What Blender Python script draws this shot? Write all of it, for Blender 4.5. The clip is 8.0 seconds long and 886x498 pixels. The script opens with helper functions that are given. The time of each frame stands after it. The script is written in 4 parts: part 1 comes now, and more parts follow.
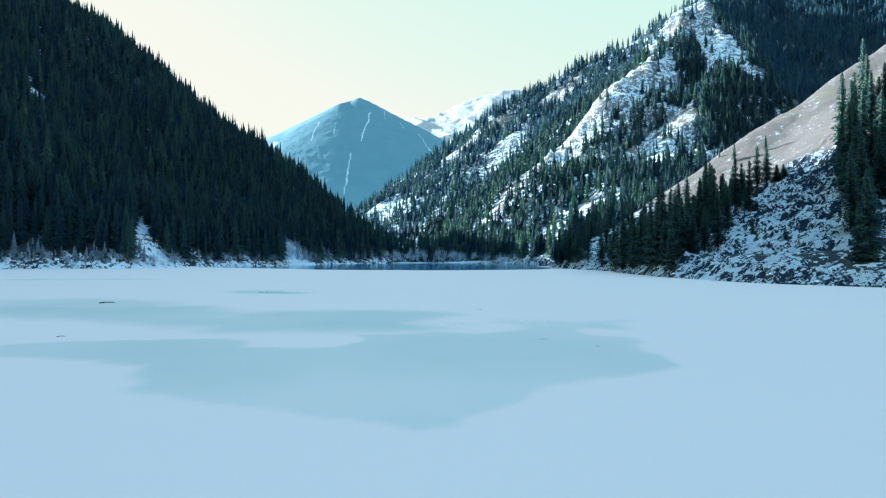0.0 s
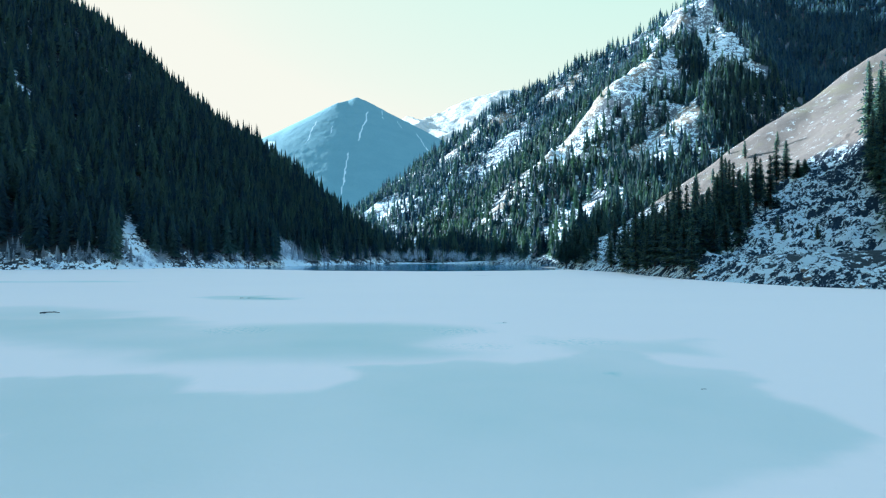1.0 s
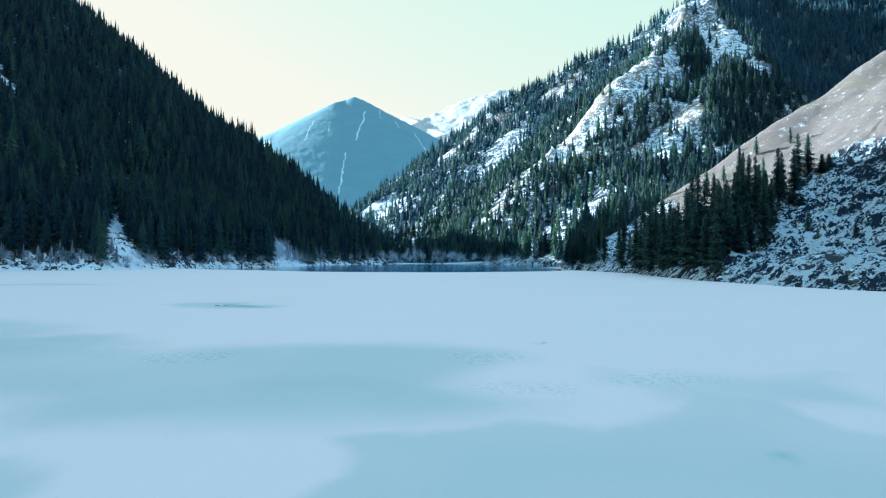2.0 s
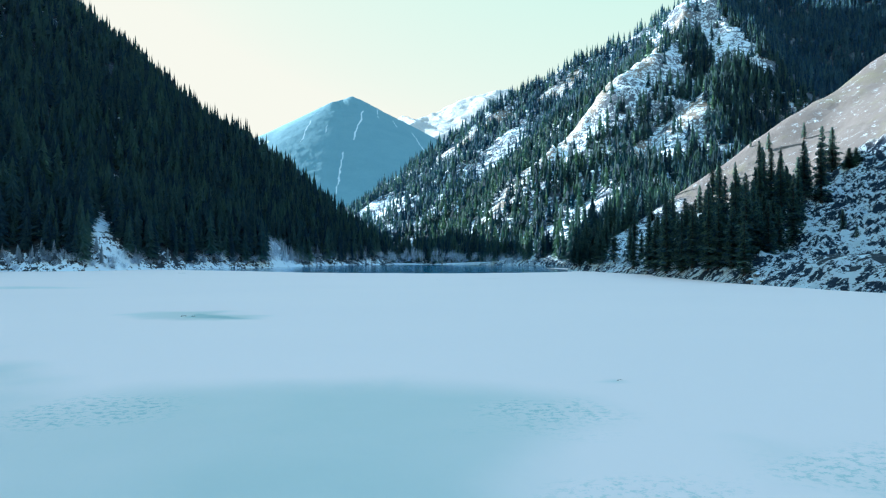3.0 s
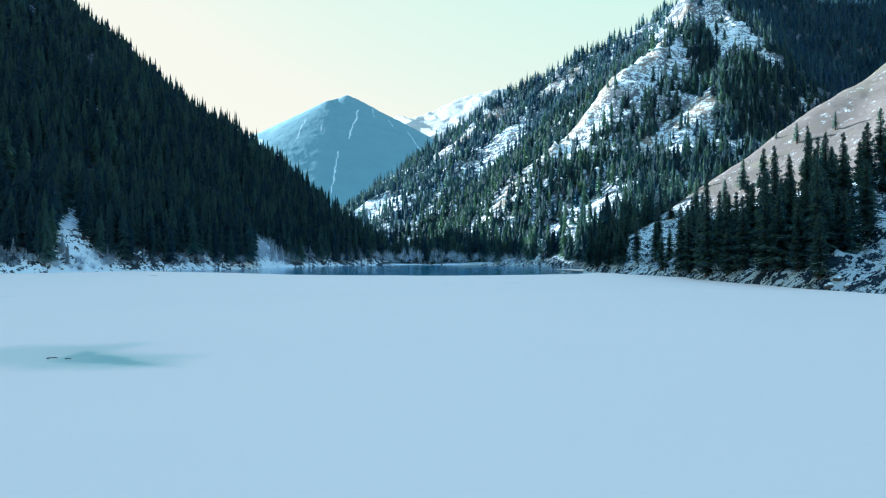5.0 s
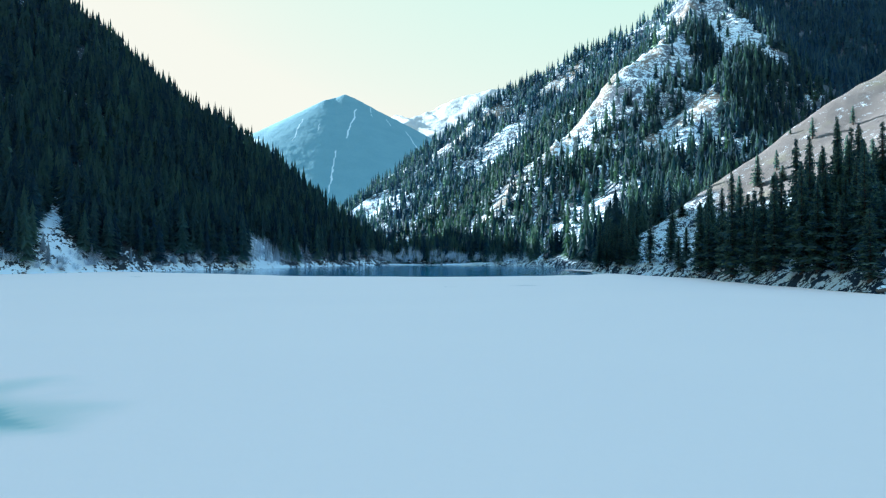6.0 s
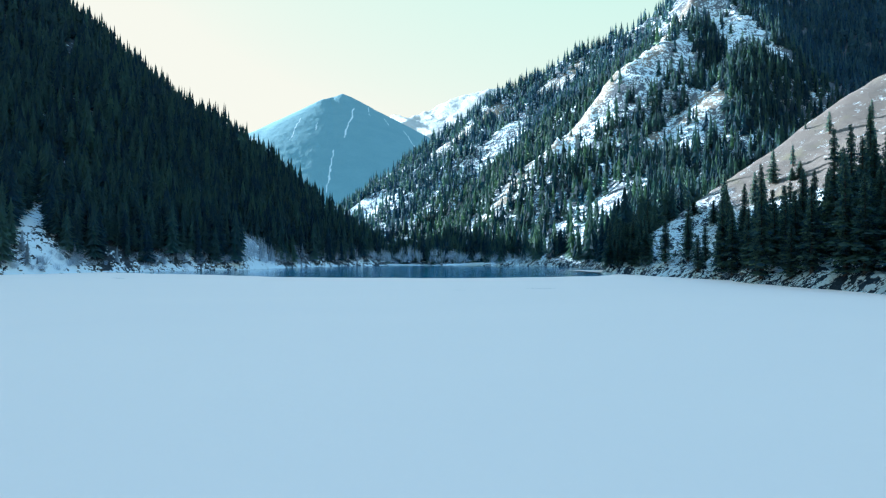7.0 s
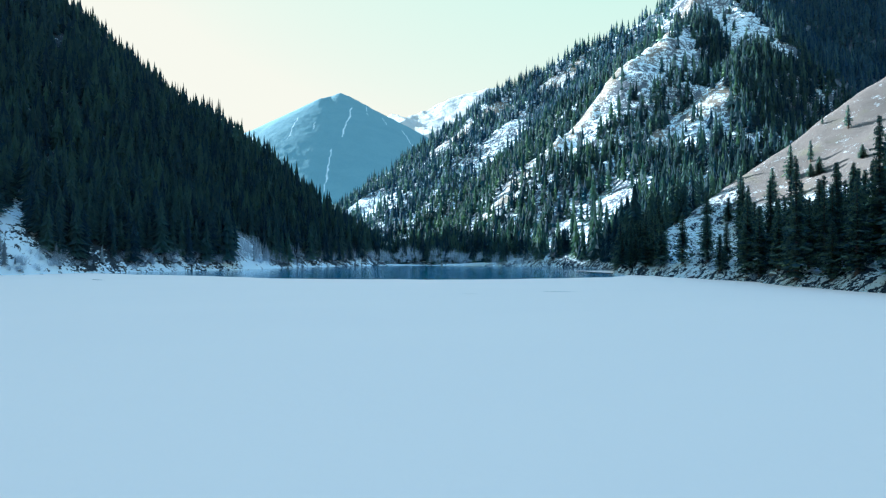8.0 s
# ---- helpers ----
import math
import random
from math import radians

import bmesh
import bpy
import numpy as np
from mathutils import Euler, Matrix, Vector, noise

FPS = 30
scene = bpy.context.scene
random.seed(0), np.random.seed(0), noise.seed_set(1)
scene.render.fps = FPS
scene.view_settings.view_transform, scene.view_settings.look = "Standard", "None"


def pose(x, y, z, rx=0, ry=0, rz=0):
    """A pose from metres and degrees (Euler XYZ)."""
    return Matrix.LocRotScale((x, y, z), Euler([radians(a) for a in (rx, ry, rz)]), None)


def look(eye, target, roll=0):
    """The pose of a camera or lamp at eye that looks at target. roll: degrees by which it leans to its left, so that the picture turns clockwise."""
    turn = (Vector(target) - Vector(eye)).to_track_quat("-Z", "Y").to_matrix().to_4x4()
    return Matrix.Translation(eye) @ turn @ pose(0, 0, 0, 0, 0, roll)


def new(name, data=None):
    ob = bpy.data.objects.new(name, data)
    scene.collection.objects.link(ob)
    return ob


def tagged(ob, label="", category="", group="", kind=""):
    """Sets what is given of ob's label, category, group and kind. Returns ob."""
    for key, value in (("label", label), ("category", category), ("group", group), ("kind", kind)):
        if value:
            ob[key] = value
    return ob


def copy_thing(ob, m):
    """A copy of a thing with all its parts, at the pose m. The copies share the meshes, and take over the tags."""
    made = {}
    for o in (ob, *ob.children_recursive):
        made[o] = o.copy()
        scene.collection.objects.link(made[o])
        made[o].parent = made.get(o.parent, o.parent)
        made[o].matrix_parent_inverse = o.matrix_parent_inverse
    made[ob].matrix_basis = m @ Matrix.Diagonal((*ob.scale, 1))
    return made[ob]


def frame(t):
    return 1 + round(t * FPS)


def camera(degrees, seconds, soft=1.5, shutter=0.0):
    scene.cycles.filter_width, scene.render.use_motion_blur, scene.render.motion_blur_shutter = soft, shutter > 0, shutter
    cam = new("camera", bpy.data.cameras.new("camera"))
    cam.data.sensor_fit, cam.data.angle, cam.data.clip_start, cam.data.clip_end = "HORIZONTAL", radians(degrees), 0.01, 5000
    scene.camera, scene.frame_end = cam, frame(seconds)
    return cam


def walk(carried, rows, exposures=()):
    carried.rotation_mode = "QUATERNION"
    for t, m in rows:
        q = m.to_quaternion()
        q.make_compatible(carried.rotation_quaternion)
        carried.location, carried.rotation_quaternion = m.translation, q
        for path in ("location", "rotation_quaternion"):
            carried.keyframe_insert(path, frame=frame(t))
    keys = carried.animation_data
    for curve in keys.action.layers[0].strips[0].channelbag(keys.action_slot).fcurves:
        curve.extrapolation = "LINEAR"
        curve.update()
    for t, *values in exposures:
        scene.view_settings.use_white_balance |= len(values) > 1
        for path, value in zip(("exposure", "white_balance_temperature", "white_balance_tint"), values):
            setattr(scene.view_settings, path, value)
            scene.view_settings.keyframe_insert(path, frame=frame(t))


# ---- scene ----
# The camera glides low and straight over the frozen lake, turning slowly to its right.
cam = camera(74.0, 8.0, soft=1.2)
PATH = [
    (0.0, pose(0, 0.00, 5.39, 90.731, -0.12, -7.167)),
    (0.5, pose(0, 5.74, 5.39, 90.747, -0.12, -7.289)),
    (1.0, pose(0, 11.44, 5.39, 90.761, -0.12, -7.409)),
    (1.5, pose(0, 17.11, 5.39, 90.774, -0.12, -7.528)),
    (2.0, pose(0, 22.76, 5.39, 90.785, -0.12, -7.645)),
    (2.5, pose(0, 28.37, 5.39, 90.796, -0.12, -7.762)),
    (3.0, pose(0, 33.95, 5.39, 90.805, -0.12, -7.877)),
    (3.5, pose(0, 39.49, 5.38, 90.812, -0.12, -7.990)),
    (4.0, pose(0, 45.01, 5.38, 90.818, -0.12, -8.103)),
    (4.5, pose(0, 50.49, 5.38, 90.823, -0.12, -8.214)),
    (5.0, pose(0, 55.95, 5.38, 90.826, -0.12, -8.323)),
    (5.5, pose(0, 61.37, 5.38, 90.828, -0.12, -8.432)),
    (6.0, pose(0, 66.76, 5.38, 90.829, -0.12, -8.539)),
    (6.5, pose(0, 72.11, 5.38, 90.829, -0.12, -8.645)),
    (7.0, pose(0, 77.44, 5.38, 90.827, -0.12, -8.750)),
    (7.5, pose(0, 82.74, 5.38, 90.823, -0.12, -8.853)),
    (8.0, pose(0, 88.00, 5.38, 90.818, -0.12, -8.955)),
]
walk(cam, PATH, exposures=[(0.0, 2.7, 5160, 1), (8.0, 2.7, 5160, 1)])

# ---- light ----
SUN_AZIMUTH, SUN_ELEVATION = -49.0, 20.5  # degrees; azimuth clockwise from +y

world = bpy.data.worlds.new("sky")
scene.world = world
world.use_nodes = True
wn, wl = world.node_tree.nodes, world.node_tree.links
sky = wn.new("ShaderNodeTexSky")
sky.sky_type, sky.sun_disc = "NISHITA", False
sky.sun_elevation, sky.sun_rotation = radians(SUN_ELEVATION), radians(SUN_AZIMUTH)
sky.altitude, sky.air_density, sky.dust_density, sky.ozone_density = 1800, 1.2, 1.1, 3.0
wn["Background"].inputs["Strength"].default_value = 0.15
# thick winter haze levels the glare off towards cream; the clear sky away from it stays blue
GLARE_LIMIT, CLEAR_LIMIT = (1.15, 0.94, 0.70), (0.92, 1.6, 2.7)


def sky_step(kind, a, b, c=(0, 0, 0), out=0):
    n = wn.new("ShaderNodeVectorMath")
    n.operation = kind
    for socket, q in zip(n.inputs, (a, b, c)):
        if isinstance(q, tuple):
            socket.default_value = q
        else:
            wl.new(q, socket)
    return n.outputs[out]


warm = wn.new("ShaderNodeMapRange")
warm.interpolation_type = "SMOOTHSTEP"
warm.inputs["From Min"].default_value, warm.inputs["From Max"].default_value = 0.25, 0.75
wl.new(sky_step("DOT_PRODUCT", sky.outputs["Color"], (1 / GLARE_LIMIT[0], 0, 0), out=1), warm.inputs["Value"])
bright = wn.new("ShaderNodeMapRange")
bright.inputs["From Min"].default_value, bright.inputs["From Max"].default_value = 0.8, 1.9
wl.new(sky_step("DOT_PRODUCT", sky.outputs["Color"], (1 / GLARE_LIMIT[0], 0, 0), out=1), bright.inputs["Value"])
inverse = [tuple(1 / q for q in limit) for limit in (GLARE_LIMIT, CLEAR_LIMIT)]
step = [p - q for p, q in zip(*inverse)]
limit = sky_step("MULTIPLY_ADD", warm.outputs["Result"], (0, step[1], step[2]), inverse[1])
limit = sky_step("MULTIPLY_ADD", bright.outputs["Result"], (step[0], 0, 0), limit)
glare = sky_step("MULTIPLY", sky.outputs["Color"], limit)
glare = sky_step("MULTIPLY_ADD", sky_step("MULTIPLY", glare, glare), sky_step("MULTIPLY", glare, glare), (1, 1, 1))
glare = sky_step("POWER", glare, (0.25, 0.25, 0.25))
wl.new(sky_step("DIVIDE", sky.outputs["Color"], glare), wn["Background"].inputs["Color"])

sun_data = bpy.data.lights.new("sun", "SUN")
sun_data.energy, sun_data.angle, sun_data.color = 2.6, radians(0.6), (1.0, 0.95, 0.88)
sun = new("sun", sun_data)
sa, se = radians(SUN_AZIMUTH), radians(SUN_ELEVATION)
sun_way = Vector((math.sin(sa) * math.cos(se), math.cos(sa) * math.cos(se), math.sin(se)))
sun.matrix_world = look(sun_way * 900, (0, 0, 0))


# ---- numbers: noise, lake outline, ridges ----
def vnoise(x, y, seed=0):
    """Smooth lattice noise, 0 to 1."""
    xi, yi = np.floor(x).astype(np.int64), np.floor(y).astype(np.int64)
    fx, fy = x - xi, y - yi
    fx, fy = fx * fx * fx * (fx * (fx * 6 - 15) + 10), fy * fy * fy * (fy * (fy * 6 - 15) + 10)

    def h(a, b):
        n = (a * 374761393 + b * 668265263 + seed * 1442695041) & 0xFFFFFFFF
        n = ((n ^ (n >> 13)) * 1274126177) & 0xFFFFFFFF
        return ((n ^ (n >> 16)) & 0xFFFFFF) / float(0xFFFFFF)

    a, b, c, d = h(xi, yi), h(xi + 1, yi), h(xi, yi + 1), h(xi + 1, yi + 1)
    return (a * (1 - fx) + b * fx) * (1 - fy) + (c * (1 - fx) + d * fx) * fy


def fbm(x, y, size, octaves=5, seed=0, gain=0.5):
    """Sum of noise octaves, about -1 to 1; size in metres of the largest."""
    out, amp, total = 0.0, 1.0, 0.0
    for k in range(octaves):
        out = out + amp * (2 * vnoise(x / size + 17.3 * k, y / size - 9.1 * k, seed + k) - 1)
        total, amp, size = total + amp, amp * gain, size / 2.03
    return out / total * 1.6


def ridged(x, y, size, octaves=5, seed=0, gain=0.5):
    """Ridged noise, about 0 to 1, with sharp crests."""
    out, amp, total = 0.0, 1.0, 0.0
    for k in range(octaves):
        n = 1 - np.abs(2 * vnoise(x / size + 5.7 * k, y / size + 3.3 * k, seed + k) - 1) * 1.6
        out, total, amp, size = out + amp * n, total + amp, amp * gain, size / 2.07
    return out / total


def smooth(a, b, v):
    t = np.clip((v - a) / (b - a), 0, 1)
    return t * t * (3 - 2 * t)


SHORE = [(105, -200), (108, 40), (99, 82), (85, 101), (79, 118), (78, 140), (80, 160), (82, 180), (87, 200), (90, 216), (89, 244), (85, 267),
         (103, 306), (124, 370), (131, 408), (114, 438), (94, 456), (50, 488), (2, 466), (-26, 418), (-46, 348), (-70, 318), (-85, 300),
         (-94, 279), (-105, 267), (-122, 264), (-146, 256), (-200, 225), (-250, 150), (-250, -200)]


def shore_distance(x, y):
    """Metres outside the lake's outline; negative on the lake."""
    best, inside = np.full(np.shape(x), 1e9), np.zeros(np.shape(x), bool)
    for (ax, ay), (bx, by) in zip(SHORE, SHORE[1:] + SHORE[:1]):
        ex, ey = bx - ax, by - ay
        t = np.clip(((x - ax) * ex + (y - ay) * ey) / (ex * ex + ey * ey), 0, 1)
        best = np.minimum(best, np.hypot(x - ax - t * ex, y - ay - t * ey))
        if ay != by:
            crosses = ((ay > y) != (by > y)) & (x < ex * (y - ay) / (by - ay) + ax)
            inside ^= crosses
    wobble = 1.6 * fbm(x, y, 14, 3, 77)
    return np.where(inside, -best, best) + wobble


def tent(x, y, ridge):
    """Height under a roof whose crest runs through (x, y, z, slope)."""
    out = np.full(np.shape(x), -1e9)
    for (ax, ay, az, ak), (bx, by, bz, bk) in zip(ridge, ridge[1:]):
        ex, ey = bx - ax, by - ay
        t = np.clip(((x - ax) * ex + (y - ay) * ey) / (ex * ex + ey * ey), 0, 1)
        d = np.hypot(x - ax - t * ex, y - ay - t * ey)
        out = np.maximum(out, az + t * (bz - az) - (ak + t * (bk - ak)) * (np.sqrt(d * d + 36) - 6))
    return out


LEFT_CREST = [(115, 498, 2, 0.3), (75, 506, 4, 0.35), (23, 512, 6, 0.45), (-45, 515, 28, 0.55), (-121, 520, 86, 0.6), (-250, 556, 206, 0.76), (-420, 600, 315, 0.8),
              (-650, 560, 480, 0.8), (-720, 200, 480, 0.85), (-620, -380, 420, 0.85)]
# added ridge, hidden behind the crest; heights set by where its shadow should fall
LEFT_SHADE_RIDGE = [(-250, 556, 206, 0.76), (-278, 630, 238, 0.8), (-300, 700, 234, 0.8), (-312, 745, 220, 0.8), (-330, 800, 224, 0.8), (-420, 1080, 294, 0.8)]
RIGHT_CRESTS = [
    [(-75, 1260, 40, 0.6), (-25, 1200, 82, 0.7), (84, 1140, 172, 0.8), (165, 1085, 222, 0.8), (245, 1000, 262, 0.85), (332, 965, 305, 0.85), (486, 866, 384, 0.9), (760, 1000, 560, 0.9),
     (1150, 1050, 760, 0.9)],
    [(112, 622, 20, 0.9), (154, 653, 70, 0.95), (203, 650, 117, 0.95), (243, 650, 166, 1.0), (287, 661, 209, 1.0), (342, 686, 246, 1.0), (408, 748, 303, 0.95), (470, 830, 372, 0.9), (520, 866, 400, 0.9)],
    [(160, 440, 10, 0.8), (231, 488, 60, 0.9), (297, 552, 128, 0.72), (345, 584, 168, 0.8), (420, 650, 236, 0.95), (458, 692, 280, 0.95), (474, 740, 320, 0.9), (500, 830, 385, 0.9)],
    [(458, 692, 280, 0.95), (462, 660, 246, 1.0), (440, 590, 180, 1.0), (396, 520, 118, 1.0), (350, 450, 66, 0.9)],
    [(110, 520, 6, 0.7), (150, 600, 50, 0.8), (200, 690, 110, 0.8)],
    [(108, 326, 3, 0.8), (165, 372, 31, 0.85), (235, 430, 50, 0.9), (297, 540, 112, 0.9)],
    [(1150, 1050, 760, 0.9), (1200, 400, 700, 0.85), (900, 60, 480, 0.8)],
]


def height_left(x, y):
    d = shore_distance(x, y)
    z = np.maximum(tent(x, y, LEFT_CREST), tent(x, y, LEFT_SHADE_RIDGE))
    k = smooth(0, 60, d)
    z = z + k * (11 * fbm(x, y, 130, 5, 3) + 10 * (ridged(x, y, 90, 4, 8) - 0.5)) * smooth(0, 90, z)
    z = np.maximum(z, np.minimum(np.minimum(1.1 * d, 13 + 0.55 * (d - 12)), 30) * smooth(60, -40, x + 0.3 * (y - 400)))
    return np.where(d > 0, np.minimum(z, 0.1 + d * 1.1), np.minimum(z, d * 0.8))


# bare crests and open snowy strips on the sunlit mountain
RIBS = [[(341, 914), (310, 921), (242, 945), (155, 995), (83, 1092), (10, 1080), (-10, 1020)],
        [(442, 797), (393, 760), (342, 686), (289, 660), (250, 655), (203, 640), (146, 612), (122, 598)],
        [(335, 573), (309, 576), (280, 568), (256, 556)]]
# treeless rock faces and snowfields between the woods
CLEARINGS = [[(294, 665), (354, 688), (401, 716), (380, 677), (328, 633), (282, 617), (268, 634)],
             [(462, 777), (473, 720), (456, 664), (445, 631), (422, 652), (405, 665), (441, 748)],
             [(332, 572), (320, 554), (285, 525), (262, 518), (256, 545), (284, 568)],
             [(260, 643), (263, 627), (236, 614), (215, 609), (187, 620), (215, 648)],
             [(193, 876), (230, 881), (229, 847), (194, 841), (155, 812), (160, 864)],
             [(-13, 1003), (44, 1001), (70, 930), (60, 850), (20, 900)]]


def polygon_depth(x, y, ring):
    """Metres inside a closed outline; negative outside."""
    best, inside = np.full(np.shape(x), 1e9), np.zeros(np.shape(x), bool)
    for (ax, ay), (bx, by) in zip(ring, ring[1:] + ring[:1]):
        ex, ey = bx - ax, by - ay
        t = np.clip(((x - ax) * ex + (y - ay) * ey) / (ex * ex + ey * ey), 0, 1)
        best = np.minimum(best, np.hypot(x - ax - t * ex, y - ay - t * ey))
        if ay != by:
            inside ^= ((ay > y) != (by > y)) & (x < ex * (y - ay) / (by - ay) + ax)
    return np.where(inside, best, -best)


def rib_distance(x, y):
    best = np.full(np.shape(x), 1e9)
    for rib in RIBS:
        for (ax, ay), (bx, by) in zip(rib, rib[1:]):
            ex, ey = bx - ax, by - ay
            t = np.clip(((x - ax) * ex + (y - ay) * ey) / (ex * ex + ey * ey), 0, 1)
            best = np.minimum(best, np.hypot(x - ax - t * ex, y - ay - t * ey))
    return best


def rib_nearness(x, y):
    """1 on the bare rocky ribs, 0 away from them."""
    return smooth(16, 4, rib_distance(x, y) + 9 * fbm(x, y, 28, 4, 211))


def clearing(x, y):
    """1 on the treeless faces, 0 in the woods."""
    wx, wy = x + 9 * fbm(x, y, 40, 4, 221), y + 9 * fbm(x, y, 40, 4, 225)
    return np.max([smooth(-7, 4, polygon_depth(wx, wy, ring)) for ring in CLEARINGS], axis=0)


def height_right(x, y):
    d = shore_distance(x, y)
    z = np.max([tent(x, y, c) for c in RIGHT_CRESTS], axis=0)
    k = smooth(0, 70, d)
    near = np.exp(-(rib_distance(x, y) / 15) ** 2) * smooth(15, 40, z)
    z = z + near * (1 + 9 * (ridged(x - 0.5 * y, y + 0.3 * x, 34, 4, 61, 0.62) - 0.5))
    z = z + k * (1 - 0.6 * near) * (12 * fbm(x, y, 120, 6, 21, 0.55) + 22 * (ridged(x + 0.3 * y, y, 105, 5, 31, 0.55) - 0.5)) * smooth(0, 120, z)
    bank = np.where(d < 7, 0.1 + 0.25 * d, 1.85 + 1.3 * (d - 7))
    return np.where(d > 0, np.minimum(z, bank), np.minimum(z, d * 0.8))


def hill_parts(x, y):
    """The meadow's plane, which leans towards the lake under a rounded crest, and the rock face below it."""
    d = shore_distance(x, y)
    front, back = np.maximum(305 - y, 0), np.maximum(y - 305, 0)
    top = 0.62 * (x - 97) + 2.5 - 9 * smooth(0, 26, front) - 0.17 * np.maximum(front - 26, 0) - 1.0 * back
    top = top + smooth(5, 50, d) * (2.6 * fbm(x, y, 55, 4, 41) + 0.8 * fbm(x, y, 12, 4, 43))
    e = d - 4.5 * smooth(3, 14, d) * smooth(190, 165, y)
    face = 0.2 + 1.4 * smooth(0, 4, e) + e * (0.5 + 0.3 * smooth(250, 295, y) + 0.06 * fbm(x, y, 45, 2, 47)) + 0.45 * np.maximum(e - 45, 0) + smooth(0, 10, d) * (4.5 * (ridged(x, y, 24, 4, 51, 0.6) - 0.5) + 4.2 * (ridged(x + 0.6 * y, y - 0.4 * x, 9, 5, 55, 0.72) - 0.5))
    return d, top, face


def height_hill(x, y):
    d, top, face = hill_parts(x, y)
    top = top + 42 * smooth(235, 165, y)
    q = np.clip(0.5 + (face - top) / 8, 0, 1)
    z = face + ((top - face) * q - 4 * q * (1 - q)) * smooth(8, 38, d)
    return np.where(d > 0, z, np.minimum(z, d * 0.8))


def meadow_cover(x, y, z):
    """Dry grass above the rocks; the line between them falls towards the hill's nose."""
    line = np.interp(y, [100, 200, 228, 250, 270, 290, 305], [40, 40, 38, 26, 17, 11, 8])
    nose = np.maximum(line, 0.62 * (x - 97) - 3)
    line = line + (nose - line) * smooth(172, 146, x)
    return smooth(-3, 4, z - line + 9 * fbm(x, y, 20, 4, 61) * smooth(120, 160, x)) * smooth(126, 146, x + 6 * fbm(x, y, 14, 3, 63))


# thick stands of spruce on the spur
THICKETS = [[(392, 655), (440, 625), (410, 567), (380, 530), (318, 512), (334, 556), (350, 590)], [(426, 757), (450, 762), (400, 664), (376, 655)]]


def thick_stand(x, y):
    return np.max([smooth(-6, 5, polygon_depth(x, y, ring) + 6 * fbm(x, y, 30, 3, 231)) for ring in THICKETS], axis=0)


def deep_wood(x, y):
    """1 in the closed forest of the side valley behind the sunlit spur."""
    return smooth(425, 470, x - 0.25 * (y - 560))


# ---- materials ----
def shader(name):
    m = bpy.data.materials.new(name)
    m.use_nodes = True
    return m, m.node_tree.nodes, m.node_tree.links, m.node_tree.nodes["Principled BSDF"]


